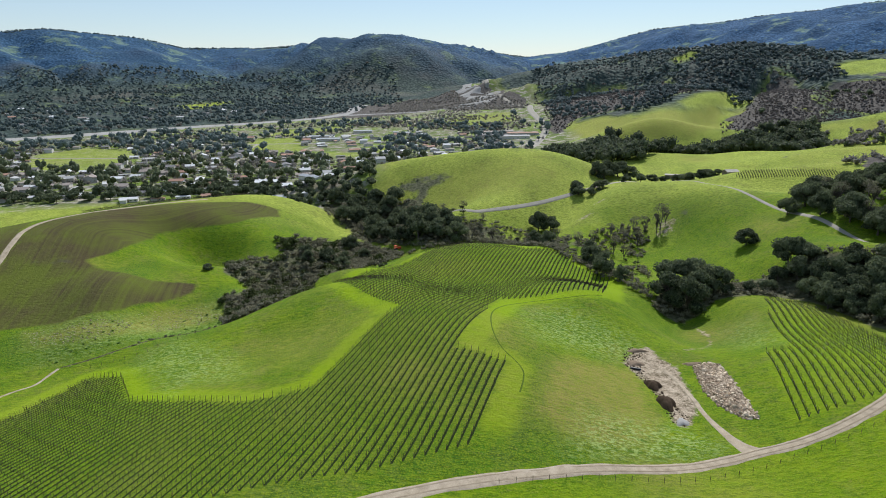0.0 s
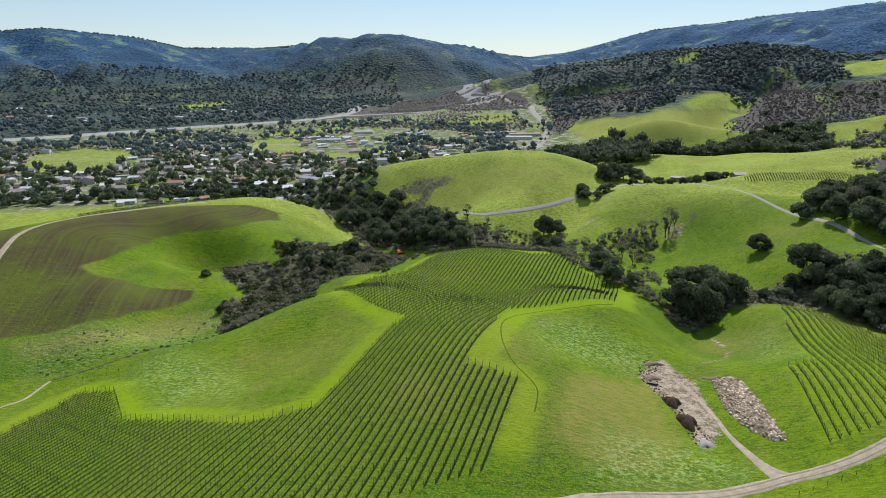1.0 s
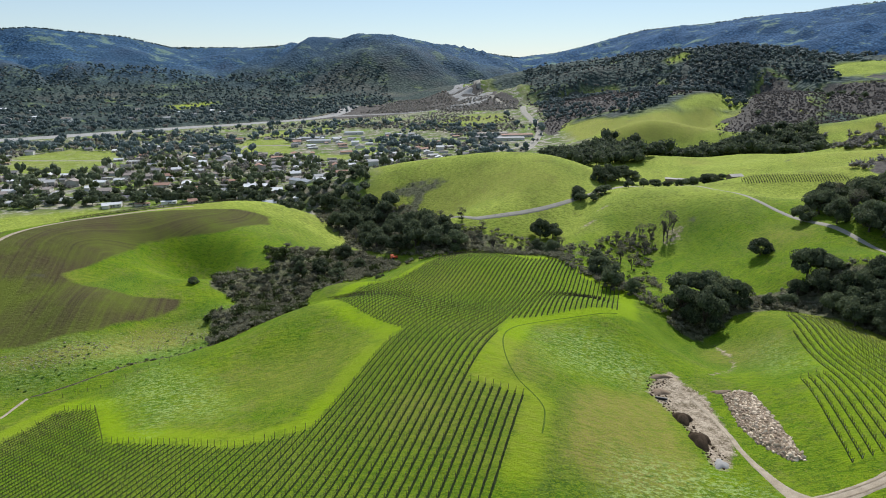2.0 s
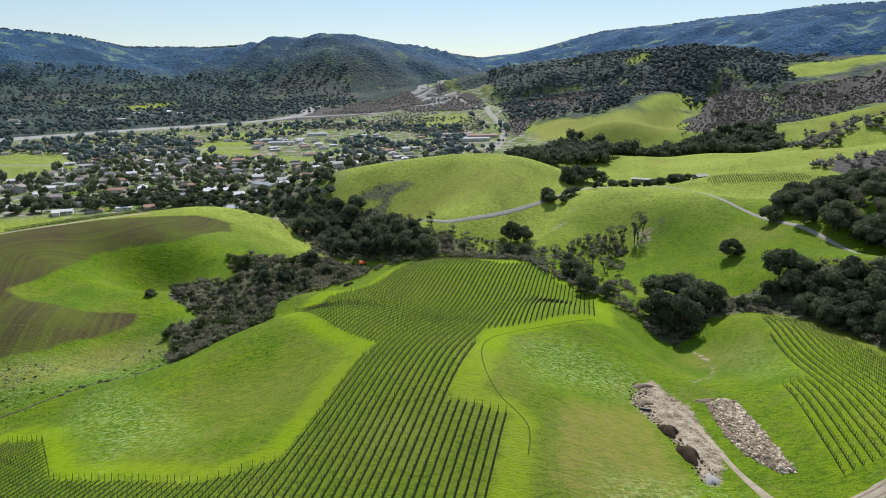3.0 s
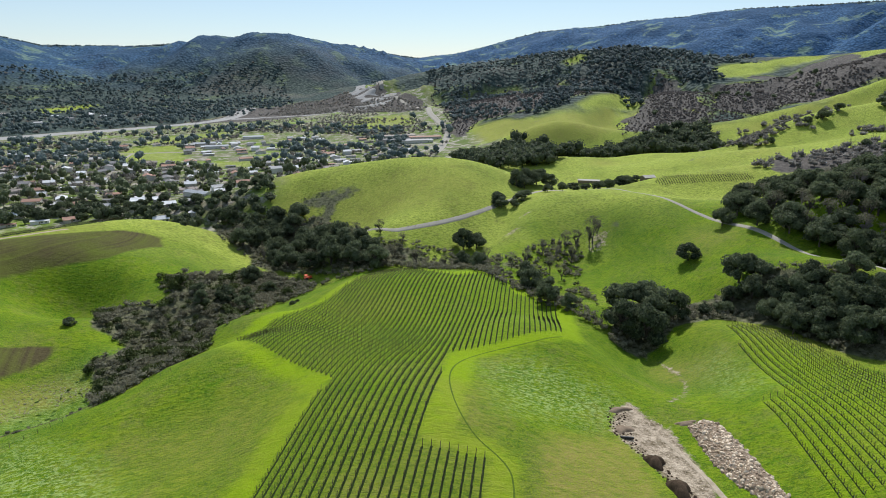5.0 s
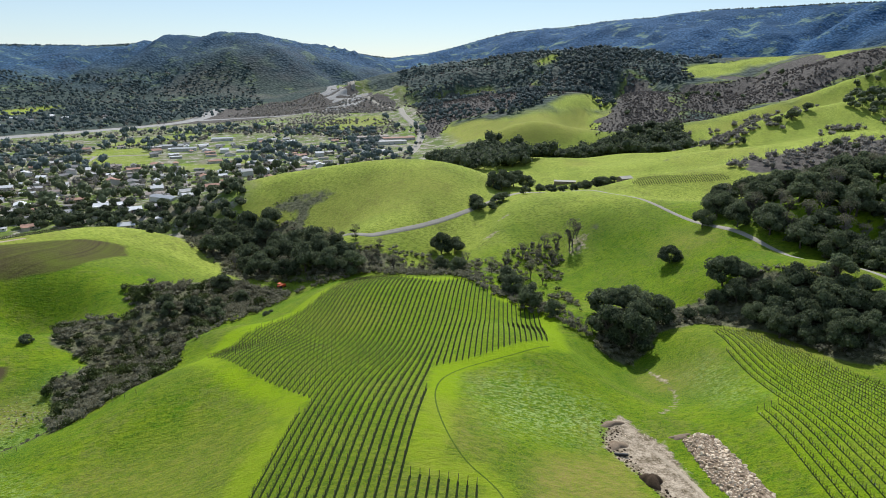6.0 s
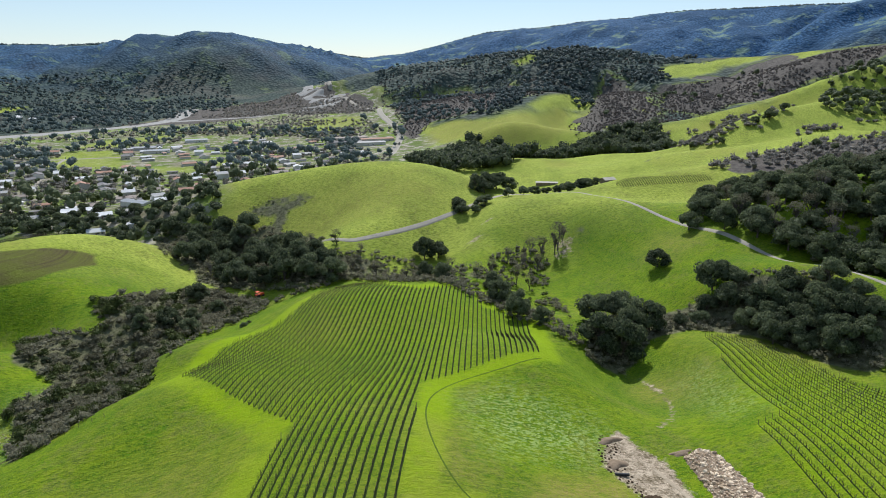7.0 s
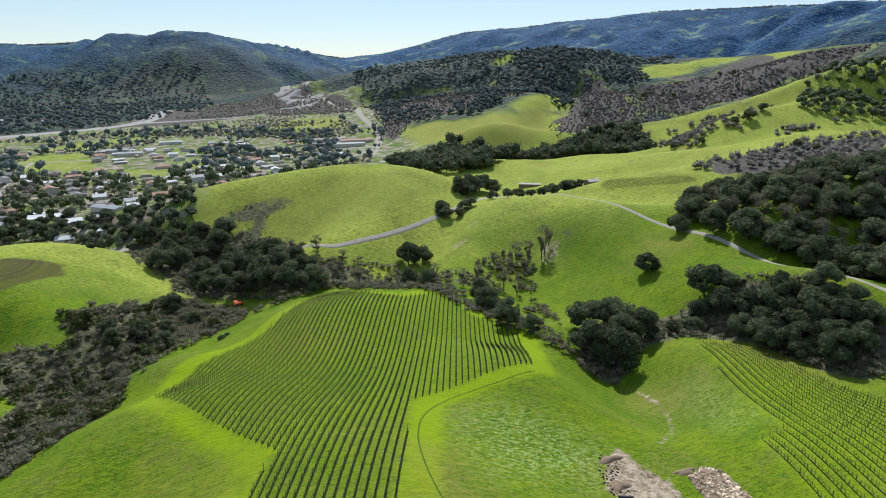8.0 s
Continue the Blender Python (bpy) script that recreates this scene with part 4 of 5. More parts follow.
def brush_shape(seed, wide, high, leafy):
    """A low thicket: leaning twigs and small tufts."""
    rng = random.Random(seed)
    rows = []
    for _ in range(26):
        a, lean = rng.uniform(0, 6.28), rng.uniform(0.2, 1.0)
        x, y = rng.uniform(-0.3, 0.3) * wide, rng.uniform(-0.3, 0.3) * wide
        rows.append((x, y, -0.1, x + lean * wide * 0.4 * math.cos(a), y + lean * wide * 0.4 * math.sin(a), high * rng.uniform(0.7, 1.15) * (1.15 - 0.5 * lean), 0.05, 0.02))
    pieces = [sticks(rows[: 26 if leafy > 20 else 5])]
    for k in range(6 if leafy > 20 else 4):
        a, r = rng.uniform(0, 6.28), wide * 0.33 * math.sqrt(rng.random())
        c = np.array([r * math.cos(a), r * math.sin(a), high * rng.uniform(0.4, 0.62)])
        size = np.array([wide * 0.24, wide * 0.24, high * 0.36])
        if k % 2 == 0:
            pieces.append(lump(rng, BALL_0, c, size * 0.7, 0.25))
        pieces.append(leaves(rng, c, size, leafy, 0.2 if leafy > 20 else 0.3, 0.9))
    return joined(pieces)


def scatter(poly, gap, seed, keep=None):
    """Places in a polygon, no two nearer than gap."""
    rng = random.Random(seed)
    xs_, ys_ = [p[0] for p in poly], [p[1] for p in poly]
    area = (max(xs_) - min(xs_)) * (max(ys_) - min(ys_))
    n = int(2.2 * area / gap**2)
    pts = np.array([(rng.uniform(min(xs_), max(xs_)), rng.uniform(min(ys_), max(ys_))) for _ in range(n)])
    pts = pts[inside(poly, pts[:, 0], pts[:, 1])]
    if keep is not None:
        pts = pts[keep(pts[:, 0], pts[:, 1])]
    grid, out = {}, []
    for x, y in pts:
        i, j = int(x // gap), int(y // gap)
        if all((x - p) ** 2 + (y - q) ** 2 > gap * gap for a in (-1, 0, 1) for b in (-1, 0, 1) for p, q in grid.get((i + a, j + b), ())):
            grid.setdefault((i, j), []).append((x, y))
            out.append((x, y))
    return out


def clumps(poly, count, seed, size, cut):
    """Places in a polygon, crowded into groves and thin between them."""
    g = np.random.default_rng(seed)
    xs_, ys_ = [p[0] for p in poly], [p[1] for p in poly]
    x, y = g.uniform(min(xs_), max(xs_), count * 6), g.uniform(min(ys_), max(ys_), count * 6)
    w = waves(x, y, size, seed, 5) + 0.25 * g.normal(size=len(x))
    ok = inside(poly, x, y) & (w > cut)
    return list(zip(x[ok], y[ok]))[:count]


def stuff(name, shapes, places, sizes, material_, label, category, sink=0.0, seed=1, squash=(0.8, 1.2)):
    """Many small things nobody could count, in one mesh."""
    g = np.random.default_rng(seed)
    places = np.array(places, float)
    z = land(places[:, 0], places[:, 1]) - sink
    kind = g.integers(0, len(shapes), len(places))
    size = g.uniform(*sizes, len(places))
    turn = g.uniform(0, 6.28, len(places))
    tall = g.uniform(*squash, len(places))
    verts, faces, n = [], [], 0
    for k, (v, f) in enumerate(shapes):
        m = np.where(kind == k)[0]
        if not len(m):
            continue
        c, s = np.cos(turn[m])[:, None], np.sin(turn[m])[:, None]
        p = np.stack([v[None, :, 0] * c - v[None, :, 1] * s, v[None, :, 0] * s + v[None, :, 1] * c, v[None, :, 2] * tall[m][:, None]], -1)
        p = p * size[m][:, None, None] + np.stack([places[m, 0], places[m, 1], z[m]], -1)[:, None, :]
        verts.append(p.reshape(-1, 3))
        faces.append((f[None] + (np.arange(len(m)) * len(v))[:, None, None]).reshape(-1, f.shape[1]) + n)
        n += len(m) * len(v)
    me = sheet(name, np.vstack(verts), np.vstack(faces))
    return tagged(hang(name, me, material_), label, category, "", "stuff")


def far_tree_shape(seed, tufts=26, lumps=0):
    """A small tree seen from far: a few rough lumps with ragged tufts, 1 m high."""
    rng = random.Random(seed)
    pieces = [sticks([(0, 0, -0.05, 0, 0, 0.5, 0.035, 0.02)])]
    for k in range(lumps or (4 if tufts > 20 else 3)):
        a, r = rng.uniform(0, 6.28), 0.28 * (k > 0)
        c = np.array([r * math.cos(a), r * math.sin(a), rng.uniform(0.36, 0.68)])
        size = np.array([1, 1, 0.95]) * rng.uniform(0.22, 0.34)
        pieces.append(lump(rng, BALL_0, c, size * 0.9, 0.22))
        pieces.append(leaves(rng, c, size, tufts // 4, 0.085))
    return joined(pieces)


GREEN_OAK = "dark evergreen oak with a broad dense crown on grass"
OAKS = [oak_kind(11 + k, GREEN_OAK, OAK_LEAF, 6.0, 8.6 + 0.5 * (k % 3), 14 + k % 4) for k in range(6)]
BARE = [bare_kind(31 + k, "leafless grey tree with fine bare branches") for k in range(3)]
tree_rng = random.Random(3)
planted = set()


def plant(kinds_, x, y, s, label="", group="", deep=0.15, tall=1.0):
    """Set a copy of one of the kinds; the first use of a kind moves the original."""
    k = kinds_[tree_rng.randrange(len(kinds_))]
    m = Matrix.Translation((x, y, height(x, y) - deep)) @ pose(0, 0, 0, 0, 0, tree_rng.uniform(0, 360))
    if k.name in planted:
        ob = copy_thing(k, m)
    else:
        planted.add(k.name)
        ob, k.matrix_basis = k, m
    ob.scale = (s, s, s * tall)
    return tagged(ob, label, "", group)


def wood_of(rows, label, group, tall=1.0):
    for x, y, w in rows:
        plant(OAKS, x, y, w / 12.0, label, group, 0.3, tall * tree_rng.uniform(1.05, 1.35))


plant(OAKS, 173.5, 339, 14 / 12, "single round dark oak alone on the green slope", "", 0.3)
SWALE_OAKS = [(118, 300, 18), (130, 299, 18), (136, 286, 15), (109, 281, 18), (116, 273, 19), (126, 285, 15)]
GULLY_OAKS = [(174, 296, 17), (180, 290, 13), (165, 287, 10), (178, 273, 15), (184, 266, 14), (169, 267, 11), (171, 259, 12), (180, 254, 15), (198, 258, 15), (186, 250, 14), (184, 239, 14), (192, 243, 15), (173, 241, 10), (179, 231, 14), (189, 231, 12), (168, 251, 12), (176, 246, 13), (188, 268, 13), (172, 283, 13), (158, 282, 9), (200, 246, 12), (198, 236, 12), (183, 260, 13), (191, 254, 13), (176, 264, 12), (150, 284, 8)]
LANE_OAKS = [(208, 363, 13), (216, 344, 14), (221, 325, 17), (226, 309, 17), (233, 295, 16), (237, 276, 17), (241, 295, 16), (234, 256, 14)]
CRESTFOOT_OAKS = [(61, 396, 11), (67, 380, 12), (86, 339, 14), (86, 314, 13), (89, 357, 11), (92, 302, 9), (69, 432, 16), (78, 431, 14)]
BOTTOM_OAKS = [(-3, 408, 18), (9, 400, 16), (-17, 413, 20), (-30, 413, 15), (-44, 429, 19), (-54, 466, 18), (-77, 473, 19), (-67, 483, 17), (-45, 511, 20), (-25, 485, 23), (-11, 485, 19), (-96, 545, 16), (-74, 526, 16), (-58, 528, 19), (-42, 531, 19), (-29, 461, 18), (-8, 428, 17), (6, 417, 15), (-21, 481, 17), (-36, 469, 18), (-36, 492, 19), (-59, 503, 18), (-77, 509, 15), (-39, 447, 16), (-15, 425, 15), (-53, 448, 14), (-18, 497, 15), (-61, 517, 15), (2, 432, 13), (12, 410, 12), (-8, 490, 14)]
JUNCTION_OAKS = [(108, 481, 12), (107, 486, 11), (129, 492, 11), (151, 503, 9), (108, 491, 12), (117, 478, 8), (123, 488, 10), (138, 522, 15), (155, 542, 20), (166, 545, 17), (163, 503, 10), (173, 505, 11), (184, 507, 9), (195, 509, 10), (207, 513, 10), (218, 517, 12), (224, 519, 13), (233, 521, 10), (228, 532, 14), (216, 536, 13), (252, 533, 8), (133, 528, 16), (143, 534, 18), (150, 538, 18), (201, 517, 9)]
GULLY_EDGE = [(-60, 349, 10), (-69, 353, 12), (-63, 405, 13), (-79, 345, 8), (-51, 384, 9), (-82, 353, 8), (-61, 368, 8)]
SLOPE_OAKS = [(577, 724, 18), (561, 729, 12), (607, 734, 13), (506, 718, 10), (479, 736, 8), (437, 510, 10), (434, 487, 8)]
wood_of(SWALE_OAKS, "large dark oak in the swale below the vineyard", "oaks in the swale")
wood_of(GULLY_OAKS, "dark oak crowded in the gully behind the vines", "oaks in the gully")
wood_of(LANE_OAKS, "tall dark oak beside the paved lane", "oaks along the lane")
wood_of(CRESTFOOT_OAKS, "dark oak in brush at the foot of the spur", "oaks below the spur")
wood_of(BOTTOM_OAKS, "dark oak in the wooded valley bottom", "oaks in the valley bottom")
wood_of(JUNCTION_OAKS, "small round oak beside the valley road", "oaks by the road", 0.85)
wood_of(GULLY_EDGE, "olive-green oak among grey gully brush", "oaks in the brush gully")
wood_of(SLOPE_OAKS, "spreading oak on the far grass slope", "oaks on the far slope")
HILL_WOOD = [(222, 374), (220, 344), (225, 313), (230, 290), (232, 238), (290, 235), (350, 330), (352, 420), (325, 455), (275, 440)]
for x, y in scatter(HILL_WOOD, 8.4, 7):
    if tree_rng.random() < 0.33:
        plant(BARE, x, y, tree_rng.uniform(1.2, 1.9), "leafless grey tree in the hillside oak wood", "bare trees in the wood")
    else:
        plant(OAKS, x, y, tree_rng.uniform(1.1, 1.65), "dark oak in the hillside wood above the lane", "oaks in the hillside wood", 0.3, tree_rng.uniform(0.95, 1.2))
for x, y, w in [(147, 404, 15), (144, 401, 11), (131, 408, 9), (137, 406, 10), (152, 409, 8), (128, 389, 9), (119, 393, 8), (112, 398, 8), (107, 370, 9), (85, 373, 8), (34, 400, 9), (111, 361, 8), (96, 380, 8), (75, 392, 8), (50, 396, 7), (20, 408, 8), (-22, 500, 9), (-40, 515, 10), (-5, 480, 8), (-62, 455, 9), (-30, 425, 8), (-82, 500, 9), (0, 450, 8), (-50, 475, 9), (15, 440, 8), (28, 425, 8)]:
    plant(BARE, x, y, w / 6.5, "leafless grey tree in the brush below the spur", "bare trees in the brush")
BELT = [(150, 850), (190, 884), (239, 890), (273, 882), (285, 840), (330, 855), (379, 868), (425, 893), (500, 936), (540, 905), (515, 830), (480, 788), (440, 778), (360, 780), (300, 788), (277, 775), (240, 800), (170, 820)]
belt_places = scatter(BELT, 9.0, 9)
BELT_SHAPES = [far_tree_shape(171 + k, 84) for k in range(5)]
belt_places += scatter([(150, 850), (130, 790), (175, 735), (230, 735), (262, 770), (240, 800), (170, 820)], 9.5, 161)
stuff("tree_belt", BELT_SHAPES, belt_places, (13, 21), OAK_LEAF, "dark oaks in a belt beyond the meadow", "trees", 0.3, 16)
EDGE_OF_TOWN = [(-420, 545), (-300, 575), (-200, 570), (-150, 545), (-90, 530), (-55, 560), (-70, 600), (-150, 590), (-260, 610), (-420, 600)]
for x, y in scatter(EDGE_OF_TOWN, 13, 12):
    plant(OAKS, x, y, tree_rng.uniform(0.6, 1.15), "dark leafy tree at the edge of the town", "trees at the town edge", 0.3)

stuff("town_trees", BELT_SHAPES, scatter(EDGE_OF_TOWN, 9, 112), (6, 12), OAK_LEAF, "dark trees crowded along the edge of town", "trees", 0.2, 112)

# grey brush in the gullies
BRUSH_SHAPES = [brush_shape(51 + k, 3.4 + 0.5 * k, 1.8 + 0.25 * (k % 3), 32) for k in range(5)]
def tiny_brush(seed):
    """A far bush: two ragged lumps with loose tufts and a few twigs."""
    rng = random.Random(seed)
    pieces = [sticks([(0, 0, 0, rng.uniform(-1.2, 1.2), rng.uniform(-1.2, 1.2), rng.uniform(2, 2.8), 0.06, 0.03) for _ in range(4)])]
    for k in range(2):
        c = np.array([rng.uniform(-0.9, 0.9), rng.uniform(-0.9, 0.9), rng.uniform(0.6, 1.2)])
        size = np.array([1.1, 1.1, 0.8]) * rng.uniform(0.8, 1.2)
        pieces += [lump(rng, BALL_0, c, size * 0.8, 0.3), leaves(rng, c, size, 11, 0.34, 0.9)]
    return joined(pieces)


TINY_BRUSH = [tiny_brush(261 + k) for k in range(6)]
FAR_BRUSH = [brush_shape(61 + k, 3.4 + 0.5 * k, 2.0 + 0.25 * (k % 3), 9) for k in range(5)]
DRY_BANK = [(-176, 239), (-160, 238), (-142, 245), (-128, 269), (-113, 278), (-102, 267), (-116, 256), (-127, 238), (-144, 226), (-165, 227)]
STRAW = leaf_material("dry_straw", (0.26, 0.235, 0.15), (0.56, 0.50, 0.36), 0.5)
LUSH = leaf_material("lush_weed_leaf", (0.035, 0.085, 0.008), (0.12, 0.20, 0.03), 0.4)
stuff("dry_tussocks", TINY_BRUSH, scatter(DRY_BANK, 1.15, 151, lambda x, y: waves(x, y, 14, 152, 3) > -0.1), (0.14, 0.34), STRAW, "pale dry tussocks and dead brush on the bank", "tussocks", 0.1, 153, (0.4, 0.8))
stuff("weed_clumps", TINY_BRUSH, scatter([(-190, 205), (-176, 236), (-144, 240), (-126, 262), (-108, 276), (-94, 262), (-108, 242), (-120, 230), (-142, 214)], 3.4, 154, lambda x, y: waves(x, y, 16, 155, 3) > 0.05), (0.25, 0.6), LUSH, "dark green weed clumps on the gully bank", "weeds", 0.1, 156, (0.4, 0.8))
stuff("creek_brush", TINY_BRUSH, [(x + a, y + b) for (x, y), (a, b) in zip(smooth_line(CREEK, 1.3)[20:], np.random.default_rng(157).normal(size=(200, 2)) * 0.9)], (0.2, 0.55), BRUSH, "low dark brush along the dry creek", "brush", 0.1, 158, (0.5, 1.0))
brush_meshes = [sheet("bush", v, f) for v, f in BRUSH_SHAPES]
for me in brush_meshes:
    me.materials.append(BRUSH)
olive_meshes = [sheet("bush", v, f) for v, f in BRUSH_SHAPES]
for me in olive_meshes:
    me.materials.append(OLIVE_LEAF)
scrub_places = scatter(SCRUB_LEFT, 2.9, 21)
for x, y in scrub_places[:290]:
    ob = tagged(new("bush", brush_meshes[tree_rng.randrange(5)]), "low grey-brown brush in the dry gully", "bush", "gully brush")
    if tree_rng.random() < 0.45:
        ob.data = olive_meshes[tree_rng.randrange(5)]
        tagged(ob, "olive-green shrub among grey brush in the gully")
    s = tree_rng.uniform(0.8, 1.5) * (1.5 if tree_rng.random() < 0.14 else 1.0)
    ob.matrix_world = Matrix.Translation((x, y, height(x, y) - 0.1)) @ pose(0, 0, 0, 0, 0, tree_rng.uniform(0, 360)) @ Matrix.Diagonal((s, s, s * tree_rng.uniform(0.8, 1.4), 1))
more = scrub_places[290:] + scatter(LOWER_BRUSH, 3.2, 22, lambda x, y: (off_line(VALLEY_ROAD, x, y) > 8) & (waves(x, y, 22, 37, 3) > np.clip((x - 20) / 200, -0.6, 0.35) - 0.3))
more += scatter(GULLY_FLOOR, 3.0, 23)
more += scatter([(-96, 244), (-90, 285), (-70, 290), (-77, 255), (-86, 244)], 3.0, 24)
gash = scatter(HILL_GASH, 2.8, 25, lambda x, y: waves(x, y, 12, 125, 3) > 0.0)
more += scatter(HILL_WOOD, 6, 26)
more += scatter([(105, 262), (92, 290), (60, 372), (20, 396), (-20, 384), (-60, 420), (-60, 300), (-62, 330), (-24, 384), (20, 402), (66, 392), (100, 310)], 2.6, 28)
stuff("brush", TINY_BRUSH, gash, (0.25, 0.8), BRUSH, "dark brown brush in a gash of the grass hill", "brush", 0.15, 34, (0.3, 0.6))
THICKET = [(97, 386), (104, 404), (114, 411), (128, 415), (140, 409), (138, 398), (130, 388), (115, 381)]
stuff("thicket", TINY_BRUSH, scatter(THICKET, 2.5, 126, lambda x, y: waves(x, y, 9, 127, 3) > -0.15), (0.6, 1.5), BRUSH, "tall bare grey-brown thicket in the draw", "brush", 0.2, 128, (0.9, 1.5))
stuff("brush", FAR_BRUSH, more, (0.9, 1.6), BRUSH, "grey-brown brush in the valley bottoms", "brush", 0.1, 4)
stuff("brush", FAR_BRUSH, scatter(LOWER_BRUSH, 9, 29) + scatter(SCRUB_LEFT, 10, 30) + scatter(HILL_WOOD, 11, 31), (0.7, 1.3), OLIVE_LEAF, "olive-green shrubs among the grey brush", "shrubs", 0.1, 5)
for x, y, s in [(-36, 344, 0.35), (-126, 314, 0.5), (-108, 318, 0.35), (-114, 475, 0.45), (-34, 349, 0.25)]:
    plant(OAKS, x, y, s, "small round dark bush at the meadow edge", "bushes at the meadow edge", 0.9)

# ---- the far country ----
FAR_SHAPES = [far_tree_shape(71 + k, 20) for k in range(6)]
CHEAP_SHAPES = [far_tree_shape(371 + k, 24, 2) for k in range(8)]
WOODS_NEAR = [(-1300, 700), (-780, 1085), (-560, 1300), (-300, 1540), (-120, 2050), (-200, 2700), (-1200, 2700), (-2300, 1800), (-2000, 600)]
stuff("far_woods", CHEAP_SHAPES, clumps(WOODS_NEAR, 5400, 41, 120, -0.25), (9, 16), HAZY_LEAF, "dark woods on the terrace beyond the river", "woods", 0.3, 6)
stuff("far_woods", TINY_BRUSH, clumps(WOODS_NEAR, 1100, 44, 150, -0.5), (2.0, 3.8), PALE_BRUSH, "bare grey trees among the far woods", "woods", 0.2, 44)
RIGHT_WOODS = [(215, 1200), (240, 1641), (300, 2150), (453, 2045), (900, 2300), (1250, 2000), (1000, 1460), (843, 1397), (806, 1293), (700, 1420), (560, 1300), (490, 1230), (420, 1160), (340, 1090), (260, 1180)]
stuff("far_woods", CHEAP_SHAPES, clumps(RIGHT_WOODS, 3000, 43, 110, 0.12), (7, 14), HAZY_RIDGE_LEAF, "dark oak woods on the ridge", "woods", 0.3, 7)
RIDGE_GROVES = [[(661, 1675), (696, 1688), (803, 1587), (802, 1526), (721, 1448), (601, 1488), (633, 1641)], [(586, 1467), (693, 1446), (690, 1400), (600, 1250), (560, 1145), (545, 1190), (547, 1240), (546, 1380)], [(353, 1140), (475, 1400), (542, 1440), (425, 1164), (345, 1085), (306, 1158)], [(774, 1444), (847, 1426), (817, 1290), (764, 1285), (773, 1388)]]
stuff("far_woods", FAR_SHAPES, [p for k, poly in enumerate(RIDGE_GROVES) for p in scatter(poly, 9.5, 141 + k)], (9, 15), HAZY_RIDGE_LEAF, "dense dark oak groves on the ridge", "woods", 0.3, 145)
SLOPE_BRUSH = [(560, 1120), (700, 1400), (755, 1256), (798, 1241), (860, 1208), (934, 1212), (1000, 1100), (1049, 953), (974, 960), (832, 990), (640, 960), (540, 930), (430, 920), (500, 1010)]
stuff("slope_brush", TINY_BRUSH, clumps(SLOPE_BRUSH, 3600, 45, 45, -0.3) + [p for poly in BROWN_SLOPES[1:2] for p in scatter(poly, 7.5, 159)] + scatter([(198, 1078), (259, 1179), (353, 1140), (497, 1262), (508, 1418), (461, 1661), (370, 1658), (292, 1640), (214, 1340), (208, 1219)], 6.5, 46), (0.7, 1.7), SLOPE_TWIG, "grey-brown brush on the far slopes", "brush", 0.2, 8)
stuff("far_woods", FAR_SHAPES, scatter([(644, 717), (765, 826), (951, 969), (985, 887), (905, 716), (844, 660), (736, 669), (688, 682), (667, 696)], 10.5, 47), (10, 17), OAK_LEAF, "dark oak wood on the upper slope", "woods", 0.3, 17)
stuff("slope_brush", TINY_BRUSH, clumps(RIGHT_WOODS, 2600, 58, 60, -0.4), (1.1, 2.3), SLOPE_TWIG, "grey-brown brush between the ridge oaks", "brush", 0.2, 58)
stuff("far_woods", FAR_SHAPES, scatter(SLOPE_BRUSH, 24, 48, lambda x, y: waves(x, y, 120, 49, 3) > 0.12), (8, 13), OAK_LEAF, "scattered dark oaks on the far slopes", "woods", 0.3, 9)
SLOPE_GREEN = [(468, 875), (548, 885), (637, 874), (694, 848), (644, 727), (686, 680), (721, 663), (575, 653), (483, 731), (449, 739)]
stuff("slope_brush", TINY_BRUSH, clumps(SLOPE_GREEN, 330, 52, 50, 0.32) + scatter([(331, 510), (365, 528), (400, 521), (446, 525), (496, 525), (560, 532), (406, 407), (398, 425), (392, 449), (355, 490)], 7, 54), (1.5, 3.2), PALE_BRUSH, "bare grey trees and brush on the far meadow", "brush", 0.2, 10)

CREST_SHAPES = [joined([lump(random.Random(301 + k), BALL_0, np.array([0, 0, 0.3]), np.array([0.55, 0.55, 0.34]), 0.3)]) for k in range(4)]
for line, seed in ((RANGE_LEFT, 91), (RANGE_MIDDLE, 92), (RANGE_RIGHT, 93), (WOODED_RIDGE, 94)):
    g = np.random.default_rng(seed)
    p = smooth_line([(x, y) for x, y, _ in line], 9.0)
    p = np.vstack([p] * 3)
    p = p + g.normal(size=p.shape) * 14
    stuff("crest_trees", CREST_SHAPES, p, (8, 15), HAZY_LEAF, "small dark trees along the mountain crest", "trees", 4.0, seed)

# ---- river, roads and town in the valley ----
ribbon("river_bed", RIVER, 40, GRAVEL, "pale dry gravel river bed", 0.4, 4, 0.1, 5)
ribbon("river_bed", [(-250, 1600, 14), (-150, 1620, 10), (0, 1640, 16), (70, 1700, 30), (130, 1760, 40), (120, 1950, 40), (60, 2100, 26), (90, 2350, 20), (110, 2600, 14)], 40, GRAVEL, "pale dry gravel river bed upstream", 0.5, 5, 0.1, 6)
ribbon("road", [(130, 925), (160, 1026), (186, 1122), (195, 1203), (191, 1290), (192, 1390), (212, 1520), (200, 1640), (140, 1820), (145, 2030), (130, 2420)], 13, ASPHALT, "pale highway winding up the valley", 0.8, 0.3)
for line, wide in (([(-560, 640), (-380, 640), (-240, 640), (-90, 655)], 5), ([(-620, 760), (-420, 742), (-250, 720), (-110, 720)], 5), ([(-640, 860), (-300, 845), (-60, 830), (80, 900), (160, 1030)], 6), ([(-240, 640), (-255, 740), (-290, 900), (-300, 1010)], 5), ([(-520, 985), (-260, 1010), (0, 1040), (160, 1036)], 7)):
    ribbon("road", line, wide, ASPHALT, "pale town street between houses and trees", 0.3, 0.3)

